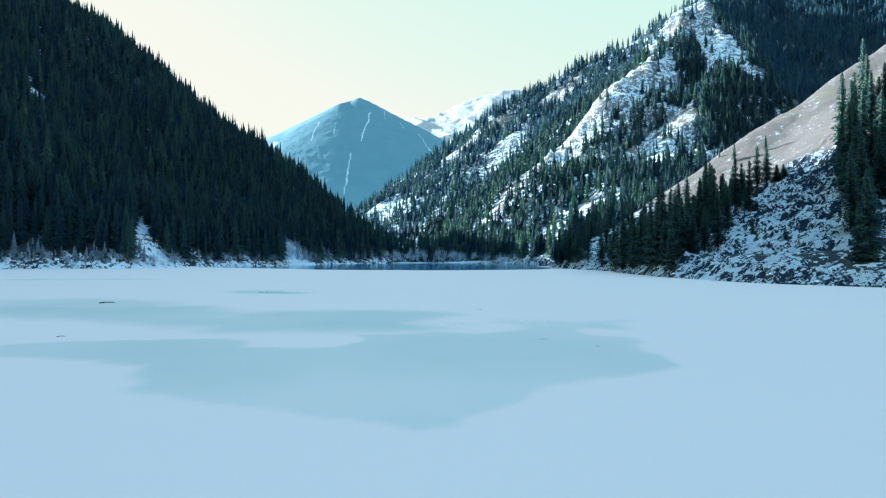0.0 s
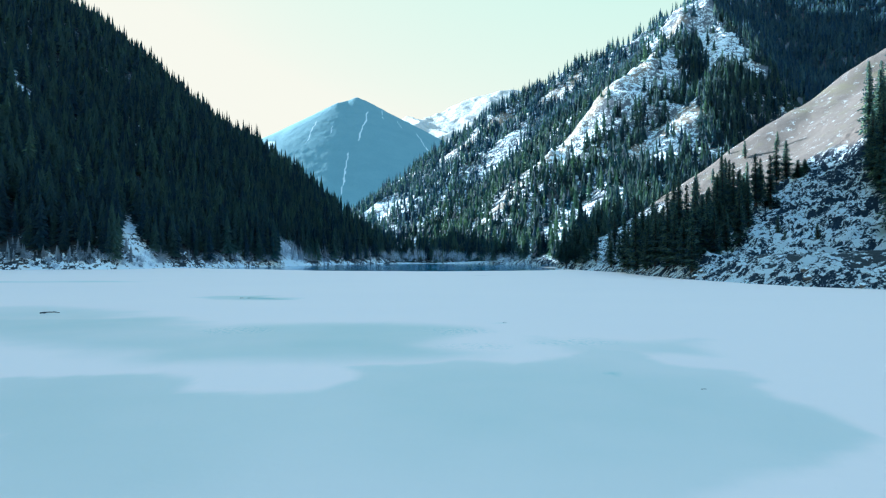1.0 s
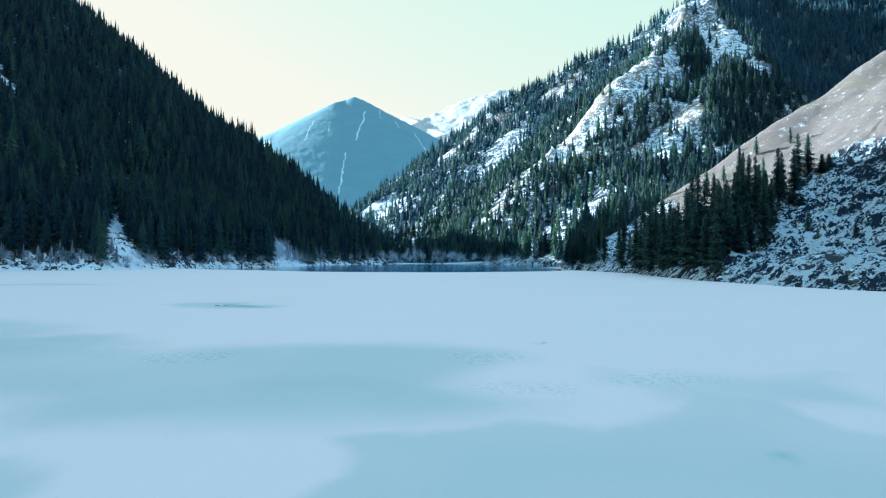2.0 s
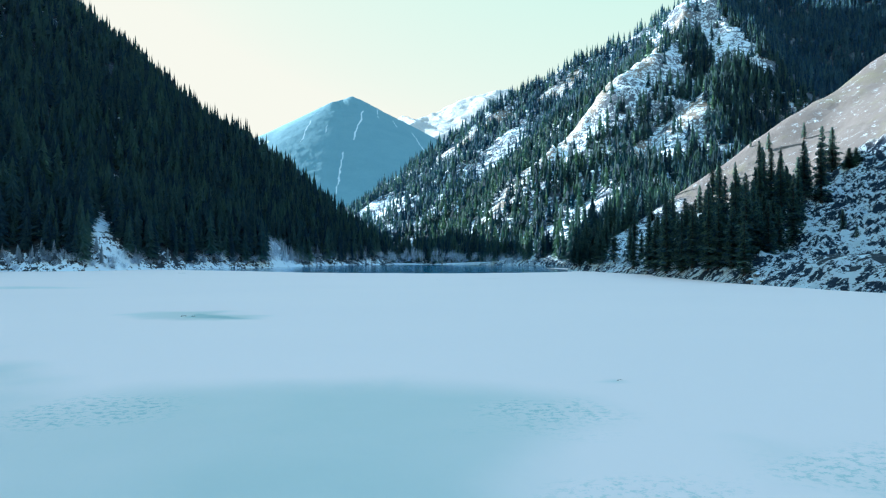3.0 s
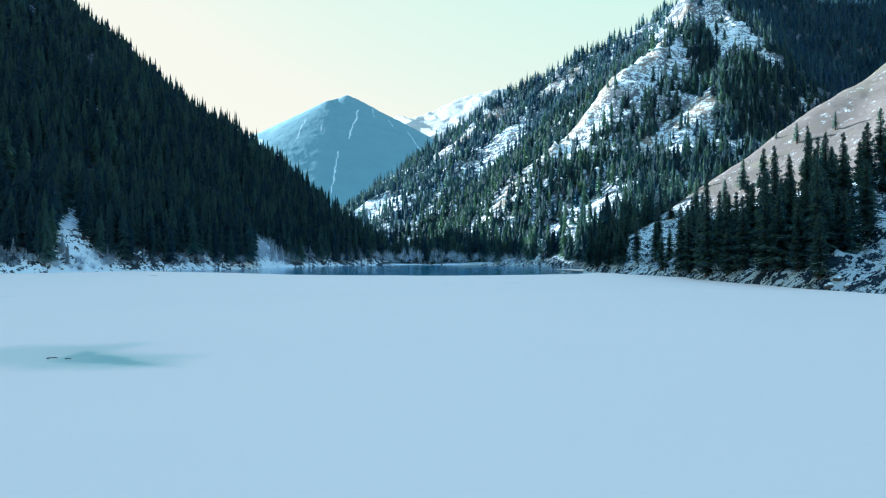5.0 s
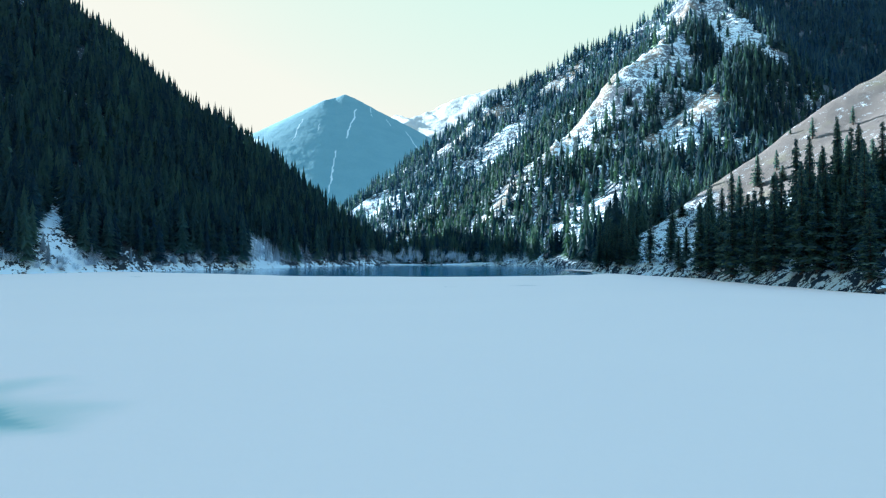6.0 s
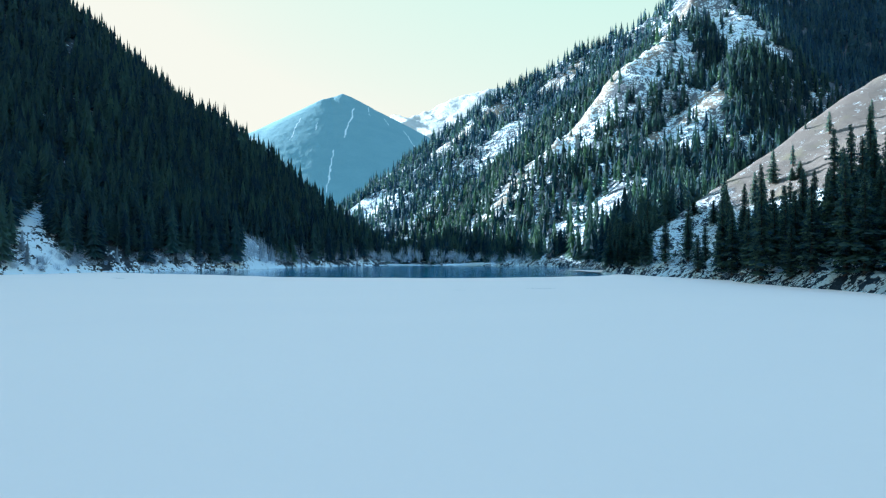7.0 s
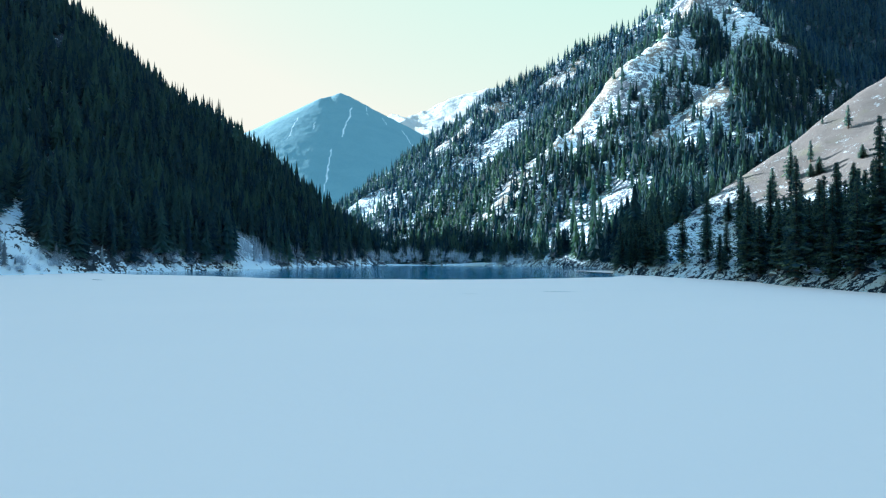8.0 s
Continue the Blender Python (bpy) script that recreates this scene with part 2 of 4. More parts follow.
class Nodes:
    """Short names for the nodes that the materials share."""

    def __init__(self, name, rough=0.8, spec=0.3):
        self.m, self.n, self.l, self.b = shader(name)
        self.b.inputs["Roughness"].default_value = rough
        self.b.inputs["Specular IOR Level"].default_value = spec
        self.where = self.n.new("ShaderNodeTexCoord").outputs["Object"]

    def stretch(self, scale):
        s = self.n.new("ShaderNodeMapping")
        s.inputs["Scale"].default_value = scale
        self.l.new(self.where, s.inputs["Vector"])
        return s.outputs["Vector"]

    def noise(self, scale, detail=6, rough=0.6, vector=None, warp=0.0):
        t = self.n.new("ShaderNodeTexNoise")
        t.inputs["Scale"].default_value, t.inputs["Detail"].default_value, t.inputs["Roughness"].default_value = scale, detail, rough
        t.inputs["Distortion"].default_value = warp
        self.l.new(vector or self.where, t.inputs["Vector"])
        return t.outputs["Fac"]

    def facets(self, scale, bend=0.5, vector=None):
        """Broken stone: one random value for each angular block, 0 to 1."""
        w, a, t = self.n.new("ShaderNodeTexNoise"), self.n.new("ShaderNodeVectorMath"), self.n.new("ShaderNodeTexVoronoi")
        w.inputs["Scale"].default_value, w.inputs["Detail"].default_value = scale * 0.8, 4
        self.l.new(vector or self.where, w.inputs["Vector"])
        a.operation = "MULTIPLY_ADD"
        a.inputs[1].default_value = (bend / scale,) * 3
        self.l.new(w.outputs["Color"], a.inputs[0])
        self.l.new(vector or self.where, a.inputs[2])
        t.inputs["Scale"].default_value = scale
        self.l.new(a.outputs[0], t.inputs["Vector"])
        s = self.n.new("ShaderNodeSeparateColor")
        self.l.new(t.outputs["Color"], s.inputs[0])
        return s.outputs["Red"]

    def calc(self, kind, a, b, c=None):
        t = self.n.new("ShaderNodeMath")
        t.operation = kind
        for slot, v in zip(t.inputs, (a, b, c)):
            if isinstance(v, (int, float)):
                slot.default_value = v
            elif v is not None:
                self.l.new(v, slot)
        return t.outputs[0]

    def step(self, v, low, high):
        t = self.n.new("ShaderNodeMapRange")
        t.interpolation_type = "SMOOTHSTEP"
        t.inputs["From Min"].default_value, t.inputs["From Max"].default_value = low, high
        self.l.new(v, t.inputs["Value"])
        return t.outputs["Result"]

    def mix(self, f, a, b):
        t = self.n.new("ShaderNodeMix")
        t.data_type = "RGBA"
        for slot, v in ((t.inputs["Factor"], f), (t.inputs["A"], a), (t.inputs["B"], b)):
            if isinstance(v, tuple):
                slot.default_value = (*v, 1)
            elif isinstance(v, (int, float)):
                slot.default_value = v
            else:
                self.l.new(v, slot)
        return t.outputs["Result"]

    def attribute(self, name):
        t = self.n.new("ShaderNodeAttribute")
        t.attribute_name = name
        return t.outputs["Fac"]

    def up(self):
        g, s = self.n.new("ShaderNodeNewGeometry"), self.n.new("ShaderNodeSeparateXYZ")
        self.l.new(g.outputs["Normal"], s.inputs[0])
        return s.outputs["Z"]

    def own(self):
        return self.n.new("ShaderNodeObjectInfo").outputs["Random"]

    def finish(self, colour, height=None, depth=0.1, rough=None):
        if isinstance(colour, tuple):
            self.b.inputs["Base Color"].default_value = (*colour, 1)
        else:
            self.l.new(colour, self.b.inputs["Base Color"])
        if rough is not None:
            self.l.new(rough, self.b.inputs["Roughness"])
        if height is not None:
            t = self.n.new("ShaderNodeBump")
            t.inputs["Distance"].default_value = depth
            self.l.new(height, t.inputs["Height"])
            self.l.new(t.outputs["Normal"], self.b.inputs["Normal"])
        return self.m


SNOW = (0.80, 0.91, 0.98)


def crag_material(name, bias, rock_a, rock_b, grain=1.0, turf=None, snow=SNOW):
    """Snow lying in the cracks and on the ledges of broken rock."""
    k = Nodes(name, 0.85, 0.2)
    big, mid = k.noise(0.05 * grain, 7, 0.7), k.noise(0.25 * grain, 9, 0.8)
    block, chip = k.facets(0.16 * grain, 0.9, k.stretch((1.0, 1.0, 0.7))), k.facets(0.5 * grain, 0.9)
    v = k.calc("ADD", k.calc("MULTIPLY", big, 0.6), k.calc("MULTIPLY", mid, 0.7))
    v = k.calc("ADD", v, k.calc("MULTIPLY", block, 0.26))
    v = k.calc("ADD", v, k.calc("MULTIPLY", chip, 0.22))
    v = k.calc("ADD", v, k.calc("MULTIPLY", k.up(), 0.35))
    v = k.calc("ADD", v, k.attribute("snow"))
    cover = k.step(v, 1.06 - bias, 1.11 - bias)
    rock = k.mix(k.calc("MULTIPLY_ADD", chip, 0.5, k.calc("MULTIPLY", mid, 0.5)), rock_a, rock_b)
    if turf:
        rock = k.mix(k.attribute("turf"), rock, k.mix(mid, turf, tuple(1.5 * q for q in turf)))
    h = k.calc("ADD", k.calc("ADD", mid, block), k.calc("MULTIPLY", chip, 0.5))
    return k.finish(k.mix(cover, rock, snow), h, 1.6 / grain)


M_LEFT = crag_material("forest_floor_snow", -0.24, (0.02, 0.03, 0.04), (0.06, 0.08, 0.10), 3.0)
M_RIGHT = crag_material("snowy_crag", -0.1, (0.06, 0.08, 0.105), (0.20, 0.225, 0.26), 1.9, (0.22, 0.19, 0.155))
M_GROUND = crag_material("snowy_ground", 0.25, (0.03, 0.04, 0.05), (0.09, 0.10, 0.11))


def hill_material():
    """Dry brown grass above, snow-filled broken rock below."""
    k = Nodes("meadow_and_crag", 0.9, 0.15)
    mid, fine = k.noise(0.7, 9, 0.8), k.noise(3.0, 7, 0.8)
    block, chip = k.facets(0.6, 1.2, k.stretch((1.0, 1.0, 0.6))), k.facets(2.1, 1.1)
    v = k.calc("ADD", k.calc("MULTIPLY", mid, 0.8), k.calc("MULTIPLY", fine, 0.35))
    v = k.calc("ADD", v, k.calc("MULTIPLY", block, 0.26))
    v = k.calc("ADD", v, k.calc("MULTIPLY", chip, 0.22))
    v = k.calc("ADD", v, k.calc("MULTIPLY", k.up(), 0.55))
    cover = k.step(v, 1.22, 1.27)
    rock = k.mix(k.calc("MULTIPLY_ADD", chip, 0.5, k.calc("MULTIPLY", mid, 0.5)), (0.008, 0.02, 0.04), (0.042, 0.07, 0.11))
    crag = k.mix(cover, rock, SNOW)
    grass = k.mix(k.noise(0.25, 8, 0.7), (0.135, 0.115, 0.103), (0.235, 0.205, 0.188))
    grass = k.mix(k.step(k.noise(0.05, 6), 0.52, 0.7), grass, (0.20, 0.185, 0.13))
    streak = k.noise(0.26, 10, 0.8, k.stretch((0.75, 1.05, 0.8)))
    lying = k.step(k.calc("ADD", streak, k.calc("MULTIPLY", fine, 0.35)), 0.75, 0.84)
    grass = k.mix(lying, grass, SNOW)
    rough = k.calc("ADD", k.calc("ADD", mid, block), k.calc("MULTIPLY", chip, 0.5))
    soft = k.calc("MULTIPLY", k.calc("ADD", mid, fine), 0.5)
    h = k.calc("ADD", k.calc("MULTIPLY", rough, k.calc("SUBTRACT", 1.0, k.attribute("meadow"))), k.calc("MULTIPLY", soft, k.attribute("meadow")))
    return k.finish(k.mix(k.attribute("meadow"), crag, grass), h, 1.1)


M_HILL = hill_material()


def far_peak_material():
    """Forest on a far mountain, air haze put into its pale blue tone, with avalanche gullies and a snowy top."""
    k = Nodes("haze_tinted_far_forest", 0.9, 0.1)
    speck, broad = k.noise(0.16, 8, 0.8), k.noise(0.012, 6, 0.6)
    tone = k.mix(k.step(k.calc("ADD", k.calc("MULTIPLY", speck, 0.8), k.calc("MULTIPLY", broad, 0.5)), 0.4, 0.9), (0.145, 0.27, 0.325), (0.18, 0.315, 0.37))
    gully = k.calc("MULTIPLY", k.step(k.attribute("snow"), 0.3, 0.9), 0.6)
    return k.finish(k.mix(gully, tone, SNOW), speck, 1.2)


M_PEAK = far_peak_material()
M_RANGE = crag_material("high_snow", 0.2, (0.30, 0.34, 0.37), (0.44, 0.47, 0.49), 0.2, snow=(0.54, 0.57, 0.58))


def lake_material():
    """Wind-blown snow on lake ice, bare where the ice shows."""
    k = Nodes("snow_on_ice", 0.7, 0.25)
    fleck = k.step(k.noise(3.6, 6, 0.75, k.stretch((0.8, 1.0, 1.0))), 0.48, 0.62)
    bare = k.calc("MULTIPLY_ADD", k.attribute("speck"), k.calc("MULTIPLY_ADD", fleck, 0.9, -0.12), k.attribute("bare"))
    bare = k.calc("MINIMUM", k.calc("MAXIMUM", bare, 0.0), 1.3)
    snow = k.mix(k.noise(0.06, 5, 0.5, k.stretch((0.5, 1.0, 1.0))), (0.86, 0.74, 0.71), (0.90, 0.77, 0.725))
    ice = k.mix(k.noise(0.12, 6, 0.6), (0.45, 0.555, 0.535), (0.54, 0.615, 0.585))
    ice = k.mix(k.step(bare, 0.95, 1.35), ice, (0.29, 0.47, 0.48))
    rough = k.calc("MULTIPLY_ADD", bare, -0.25, 0.75)
    return k.finish(k.mix(bare, snow, ice), k.noise(1.2, 6, 0.6), 0.02, rough)


M_ICE = lake_material()


def water_material():
    k = Nodes("open_water", 0.07, 0.5)
    h = k.noise(0.9, 5, 0.6, k.stretch((0.5, 1.4, 1.0)))
    return k.finish((0.01, 0.20, 0.40), h, 0.035)


M_WATER = water_material()


def needle_material(name, dark, light, frost, lit=((0.05, 0.15, 0.22), (0.36, 0.50, 0.28))):
    k = Nodes(name, 0.75, 0.2)
    tone = k.mix(k.attribute("tint"), dark, light)
    tone = k.mix(k.calc("MULTIPLY", k.own(), 0.3), tone, light)
    tone = k.mix(k.calc("MULTIPLY", k.step(k.noise(1.1, 5, 0.7), 0.55, 0.75), frost), tone, (0.55, 0.6, 0.65))
    m = k.finish(tone)
    # thin needles let some of the sun through
    through_light, both = k.n.new("ShaderNodeBsdfTranslucent"), k.n.new("ShaderNodeMixShader")
    k.l.new(k.mix(k.attribute("tint"), *lit), through_light.inputs["Color"])
    both.inputs[0].default_value = 0.52
    k.l.new(k.b.outputs[0], both.inputs[1])
    k.l.new(through_light.outputs[0], both.inputs[2])
    k.l.new(both.outputs[0], k.n["Material Output"].inputs["Surface"])
    return m


M_NEEDLES = needle_material("spruce_needles", (0.006, 0.019, 0.042), (0.036, 0.074, 0.094), 0.0)
# same spruce made paler and bluer: air haze put into the needle colour
M_HAZE_NEEDLES = needle_material("haze_tinted_needles", (0.018, 0.055, 0.115), (0.048, 0.105, 0.185), 0.08)


M_RIME = needle_material("rimed_needles", (0.07, 0.12, 0.18), (0.46, 0.55, 0.64), 0.7, ((0.2, 0.26, 0.32), (0.6, 0.68, 0.75)))


def bark_material():
    k = Nodes("spruce_bark", 0.9, 0.15)
    return k.finish(k.mix(k.noise(5, 6, 0.7, k.stretch((1, 1, 0.2))), (0.05, 0.04, 0.035), (0.13, 0.10, 0.08)), k.noise(8, 5), 0.03)


M_BARK = bark_material()


# ---- meshes ----
def mesh_from(name, verts, faces, material, floats=None, smooth_shade=True):
    """A mesh from vertex and face arrays (all faces with the same number of corners)."""
    verts, faces = np.asarray(verts, np.float32), np.asarray(faces, np.int32)
    n, c = faces.shape
    me = bpy.data.meshes.new(name)
    me.vertices.add(len(verts))
    me.vertices.foreach_set("co", verts.ravel())
    me.loops.add(n * c)
    me.loops.foreach_set("vertex_index", faces.ravel())
    me.polygons.add(n)
    me.polygons.foreach_set("loop_start", np.arange(0, n * c, c, dtype=np.int32))
    me.polygons.foreach_set("use_smooth", np.full(n, smooth_shade))
    for key, values in (floats or {}).items():
        me.attributes.new(key, "FLOAT", "POINT").data.foreach_set("value", np.asarray(values, np.float32).ravel())
    me.materials.append(material)
    me.update(calc_edges=True)
    me.validate()
    return me


def sheet(name, xs, ys, height, material, floats=None):
    """A height field over the grid xs by ys; floats: name -> function of x, y, z."""
    x, y = np.meshgrid(xs, ys)
    z = height(x, y)
    w = len(xs)
    i = np.arange(len(ys) - 1)[:, None] * w + np.arange(w - 1)[None, :]
    faces = np.stack([i, i + 1, i + w + 1, i + w], -1).reshape(-1, 4)
    values = {key: f(x, y, z) for key, f in (floats or {}).items()}
    return new(name, mesh_from(name, np.stack([x, y, z], -1).reshape(-1, 3), faces, material, values))


def spaced(*runs):
    """Grid lines from runs of (start, end, step)."""
    out = np.concatenate([np.arange(a, b, s) for a, b, s in runs] + [[runs[-1][1]]])
    return out


# ---- the large structure ----
def ground_height(x, y):
    d = shore_distance(x, y)
    return np.where(d > 0, np.minimum(0.15 + d * 0.05, 4 + 0 * d), np.maximum(d * 0.8, -6)) + np.where(d > 3, 0.3, 0.05) * fbm(x, y, 30, 3, 90)


ground = sheet("ground", spaced((-4800, -400, 200), (-400, 300, 6), (300, 4800, 150)), spaced((-4800, -300, 150), (-300, 700, 6), (700, 4900, 100)), ground_height, M_GROUND)
tagged(ground, "snow-covered valley ground round the frozen lake", "ground", kind="structure")


CHUTES = [[(-120, 324), (-111, 297), (-103, 269), (-88, 290), (-100, 293), (-108, 305), (-117, 322)], [(-55, 384), (-51, 362), (-50, 343), (-34, 377), (-42, 386)]]
LEFT_GAPS = [(-256, 459), (-237, 462), (-209, 398), (-184, 364), (-154, 342), (-181, 481), (-148, 352), (-132, 373), (-80, 402), (-228, 420)]


def gully_left(x, y, z):
    """Snow chutes that widen towards the shore, and small gaps in the wood above."""
    r = 1.8 * fbm(x, y, 7, 4, 66)
    out = np.max([smooth(-1.2, 1.2, polygon_depth(x, y, ring) + r) for ring in CHUTES], axis=0)
    for k, (cx, cy) in enumerate(LEFT_GAPS):
        u, v = 0.8 * (x - cx) + 0.6 * (y - cy), 0.6 * (x - cx) - 0.8 * (y - cy)
        out = np.maximum(out, smooth(1.25, 0.8, np.hypot(u / (2.6 + k % 3), (v - 4) / 11) + 0.1 * r))
    return out


def snow_left(x, y, z):
    d = shore_distance(x, y)
    return 0.29 * gully_left(x, y, z) + 0.26 * smooth(2.4, 0.4, d + 2 * fbm(x, y, 12, 3, 68)) + 0.04 * smooth(9, 3, d + 4 * fbm(x, y, 9, 3, 69))


mountain_left = sheet("mountain", spaced((-1100, -420, 14), (-420, 140, 4.5)), spaced((-420, 230, 14), (230, 640, 4.5), (640, 1500, 14)), height_left, M_LEFT,
                      {"snow": snow_left})
tagged(mountain_left, "steep shaded mountain slope under dark spruce forest beside the lake", "mountain", kind="structure")

mountain_right = sheet("mountain", spaced((-180, 60, 7), (60, 560, 3.6), (560, 1400, 12)), spaced((40, 260, 14), (260, 900, 3.6), (900, 1500, 7)), height_right, M_RIGHT,
                       {"snow": lambda x, y, z: 0.07 * clearing(x, y) - 0.03 * rib_nearness(x, y) - 0.6 * deep_wood(x, y) * (1 - clearing(x, y)), "turf": lambda x, y, z: rib_nearness(x, y)})
tagged(mountain_right, "sunlit craggy mountain with snow patches and scattered spruces", "mountain", kind="structure")

hill = sheet("hillside", spaced((78, 190, 0.75), (190, 250, 1.5), (250, 560, 4)), spaced((-120, 92, 5), (92, 215, 0.75), (215, 325, 1.2), (325, 460, 4)), height_hill, M_HILL,
             {"meadow": meadow_cover})
tagged(hill, "dry brown meadow hillside above a snowy broken rock face", "hillside", kind="structure")


def height_peak(x, y):
    crest = [(-1050, 2450, 210, 0.5), (-459, 2608, 484, 0.52), (-273, 2785, 639, 0.55), (-135, 2905, 755, 0.6), (-80, 3000, 796, 0.6), (-50, 3000, 810, 0.6), (-18, 3004, 800, 0.6), (40, 3020, 774, 0.6), (180, 3080, 722, 0.56), (380, 3160, 610, 0.55), (900, 3400, 380, 0.5)]
    spur = [(-62, 3000, 798, 0.6), (-90, 2700, 560, 0.62), (-60, 2300, 260, 0.6), (-60, 1900, 20, 0.5)]
    z = np.maximum(tent(x, y, crest), tent(x, y, spur))
    return z + smooth(0, 200, z) * (1.2 * fbm(x, y, 260, 2, 101) + 2.5 * (ridged(x, y * 0.4, 220, 3, 105) - 0.4) + 1.5 * fbm(x, y, 40, 4, 109, 0.7))


def peak_snow(x, y, z):
    chute = 0 * x
    for cx, lean, top, foot, wide in ((0, 0.16, 680, 490, 4.5), (-75, 0.05, 400, 220, 3.5), (-225, 0.12, 600, 470, 2.5), (228, -0.25, 560, 430, 3.5), (-400, 0.1, 470, 330, 22), (70, -0.1, 715, 650, 2.0), (150, -0.15, 640, 600, 2.2), (-150, 0.1, 560, 530, 3)):
        line = np.abs(x - cx - lean * (z - top) - 5 * fbm(x * 0 + z, z, 90, 3, int(top)) - 2.5 * fbm(x, z, 14, 3, 7)) / wide
        chute = np.maximum(chute, smooth(1.2, 0.4, line) * smooth(top + 30, top, z) * smooth(foot - 20, foot, z))
    crown = smooth(795, 812, z + 20 * fbm(x, y, 60, 3, 120))
    return np.maximum(chute, crown)


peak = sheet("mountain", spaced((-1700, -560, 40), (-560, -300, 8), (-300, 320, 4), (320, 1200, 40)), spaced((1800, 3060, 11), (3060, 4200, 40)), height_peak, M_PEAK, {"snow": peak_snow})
tagged(peak, "distant pyramid-shaped forested mountain with haze put into its blue-grey colour", "mountain", kind="structure")


def height_range(x, y):
    crest = [(-300, 4300, 900, 0.68), (180, 4200, 985, 0.68), (300, 4180, 990, 0.68), (459, 4150, 1022, 0.68), (580, 4130, 1058, 0.68), (676, 4110, 1102, 0.7), (755, 4100, 1120, 0.7),
             (860, 4080, 1150, 0.7), (940, 4070, 1186, 0.7), (1040, 4060, 1190, 0.7), (1130, 4060, 1176, 0.7), (1500, 4150, 1050, 0.68), (2200, 4200, 900, 0.68)]
    spur = [(755, 4100, 1120, 0.7), (600, 3900, 880, 0.7), (460, 3600, 600, 0.7)]
    z = np.maximum(tent(x, y, crest), tent(x, y, spur))
    return z + smooth(0, 300, z) * (12 * fbm(x, 0.6 * y, 240, 5, 131) + (10 + 50 * smooth(10, 120, 1170 - z)) * (ridged(x + 0.5 * y, 0.6 * y, 190, 4, 135) - 0.5))


snow_range = sheet("mountain", spaced((-400, 100, 30), (100, 1250, 9), (1250, 2400, 60)), spaced((3000, 3500, 30), (3500, 4250, 10), (4250, 4400, 30), (4400, 4700, 60)), height_range, M_RANGE, {"snow": lambda x, y, z: 0 * x})
tagged(snow_range, "far snow-covered mountain range glowing in the sun", "mountain", kind="structure")

# ---- the lake ----
ICE_EDGE = [(-88, 300), (-65, 279), (-40, 262), (-20, 242), (0, 233), (20, 229.5), (42, 230), (70, 240), (81, 252), (90, 266)]


def edge_y(x):
    return np.interp(x, [p[0] for p in ICE_EDGE], [p[1] for p in ICE_EDGE], left=400, right=400) + 1.2 * fbm(x, 0 * x, 9, 3, 140)


# wind-swept fields of bare ice: outline, softness of the edge in metres, strength
FIELDS = [
    ([(-20, 33), (-11.3, 31.5), (-10.5, 28.8), (-8.2, 25), (-5.4, 23.2), (-2.6, 21.2), (0.7, 19.7), (2, 18.2), (3.6, 18.1), (5.4, 20.7), (7.9, 23.1), (12, 26.8), (15.5, 27.4),
      (16.5, 34), (17.2, 37), (14.7, 39.4), (15.2, 44.3), (13.2, 46), (9.8, 42.6), (7.2, 40.3), (5, 41), (-1, 41), (-0.7, 39), (-1.5, 35.9), (-2.3, 34.6), (-5.4, 34.5),
      (-8, 35.2), (-9.9, 39.7), (-15, 40), (-22, 38)], 0.5, 0.62),
    ([(-18, 65), (-12, 58), (-9.6, 59), (-3.5, 59), (1.5, 59.3), (4.5, 57), (7.7, 55.7), (8, 53.5), (5.4, 49.6), (4.2, 46.4), (6, 43.6), (4.9, 42.4), (-1, 42.6), (-5.7, 43),
      (-10, 43), (-14.5, 47.2), (-20, 50), (-28, 54), (-40, 60), (-40, 68)], 2.4, 0.78),
    ([(-22.9, 72), (-35.7, 79), (-52, 77), (-48, 65), (-34, 62), (-21, 61)], 3.0, 0.55),
    ([(11.3, 49.8), (12.4, 47.3), (16.1, 48.3), (21, 47), (19, 42.5), (11.7, 43.4), (11.1, 44.3), (10.6, 45.7)], 1.4, 0.5),
    ([(-23, 91), (-20, 93.5), (-15, 94.5), (-8, 90), (-8, 86.5), (-12.4, 86), (-18, 87.4)], 1.4, 0.75),
    ([(-15, 92.5), (-12.3, 91.6), (-9, 87.6), (-8.6, 86.3), (-10.5, 86.5), (-15, 88.5)], 0.7, 1.3),
    ([(11.8, 36.4), (12.2, 36.3), (12.7, 36.5), (12.6, 36.9), (12.1, 36.9)], 0.4, 1.5),
    ([(11.3, 58.5), (11.7, 58.3), (12.3, 58.5), (11.8, 58.9)], 0.4, 1.2),
    ([(-80, 146), (-60, 149), (-46, 142), (-60, 139), (-80, 140)], 2.5, 0.6),
]
SPECKS = [(6.8, 53.2, 2.2), (6.6, 46.6, 1.6), (13.5, 47.2, 2.0), (-9.5, 56.2, 2.2)]


def bare_ice(x, y, z):
    """How bare the ice lies."""
    wx, wy = x + 1.5 * fbm(x, y, 6, 4, 151), y + 1.2 * fbm(x, y, 6, 4, 155)
    out = 0 * x
    for ring, soft, power in FIELDS:
        out = np.maximum(out, power * smooth(-soft, soft, polygon_depth(wx, wy, ring)))
    out = out * (0.82 + 0.3 * fbm(x, y, 11, 4, 171))
    return np.clip(out, 0, 1.3)


def speckled(x, y):
    """Where wind has scoured the snow into small flecks."""
    out = 0 * x
    for cx, cy, r in SPECKS:
        out = np.maximum(out, smooth(1.2, 0.4, np.hypot((x - cx) / (1.4 * r), (y - cy) / r) + 0.4 * fbm(x, y, 2.5, 3, 185)))
    return out


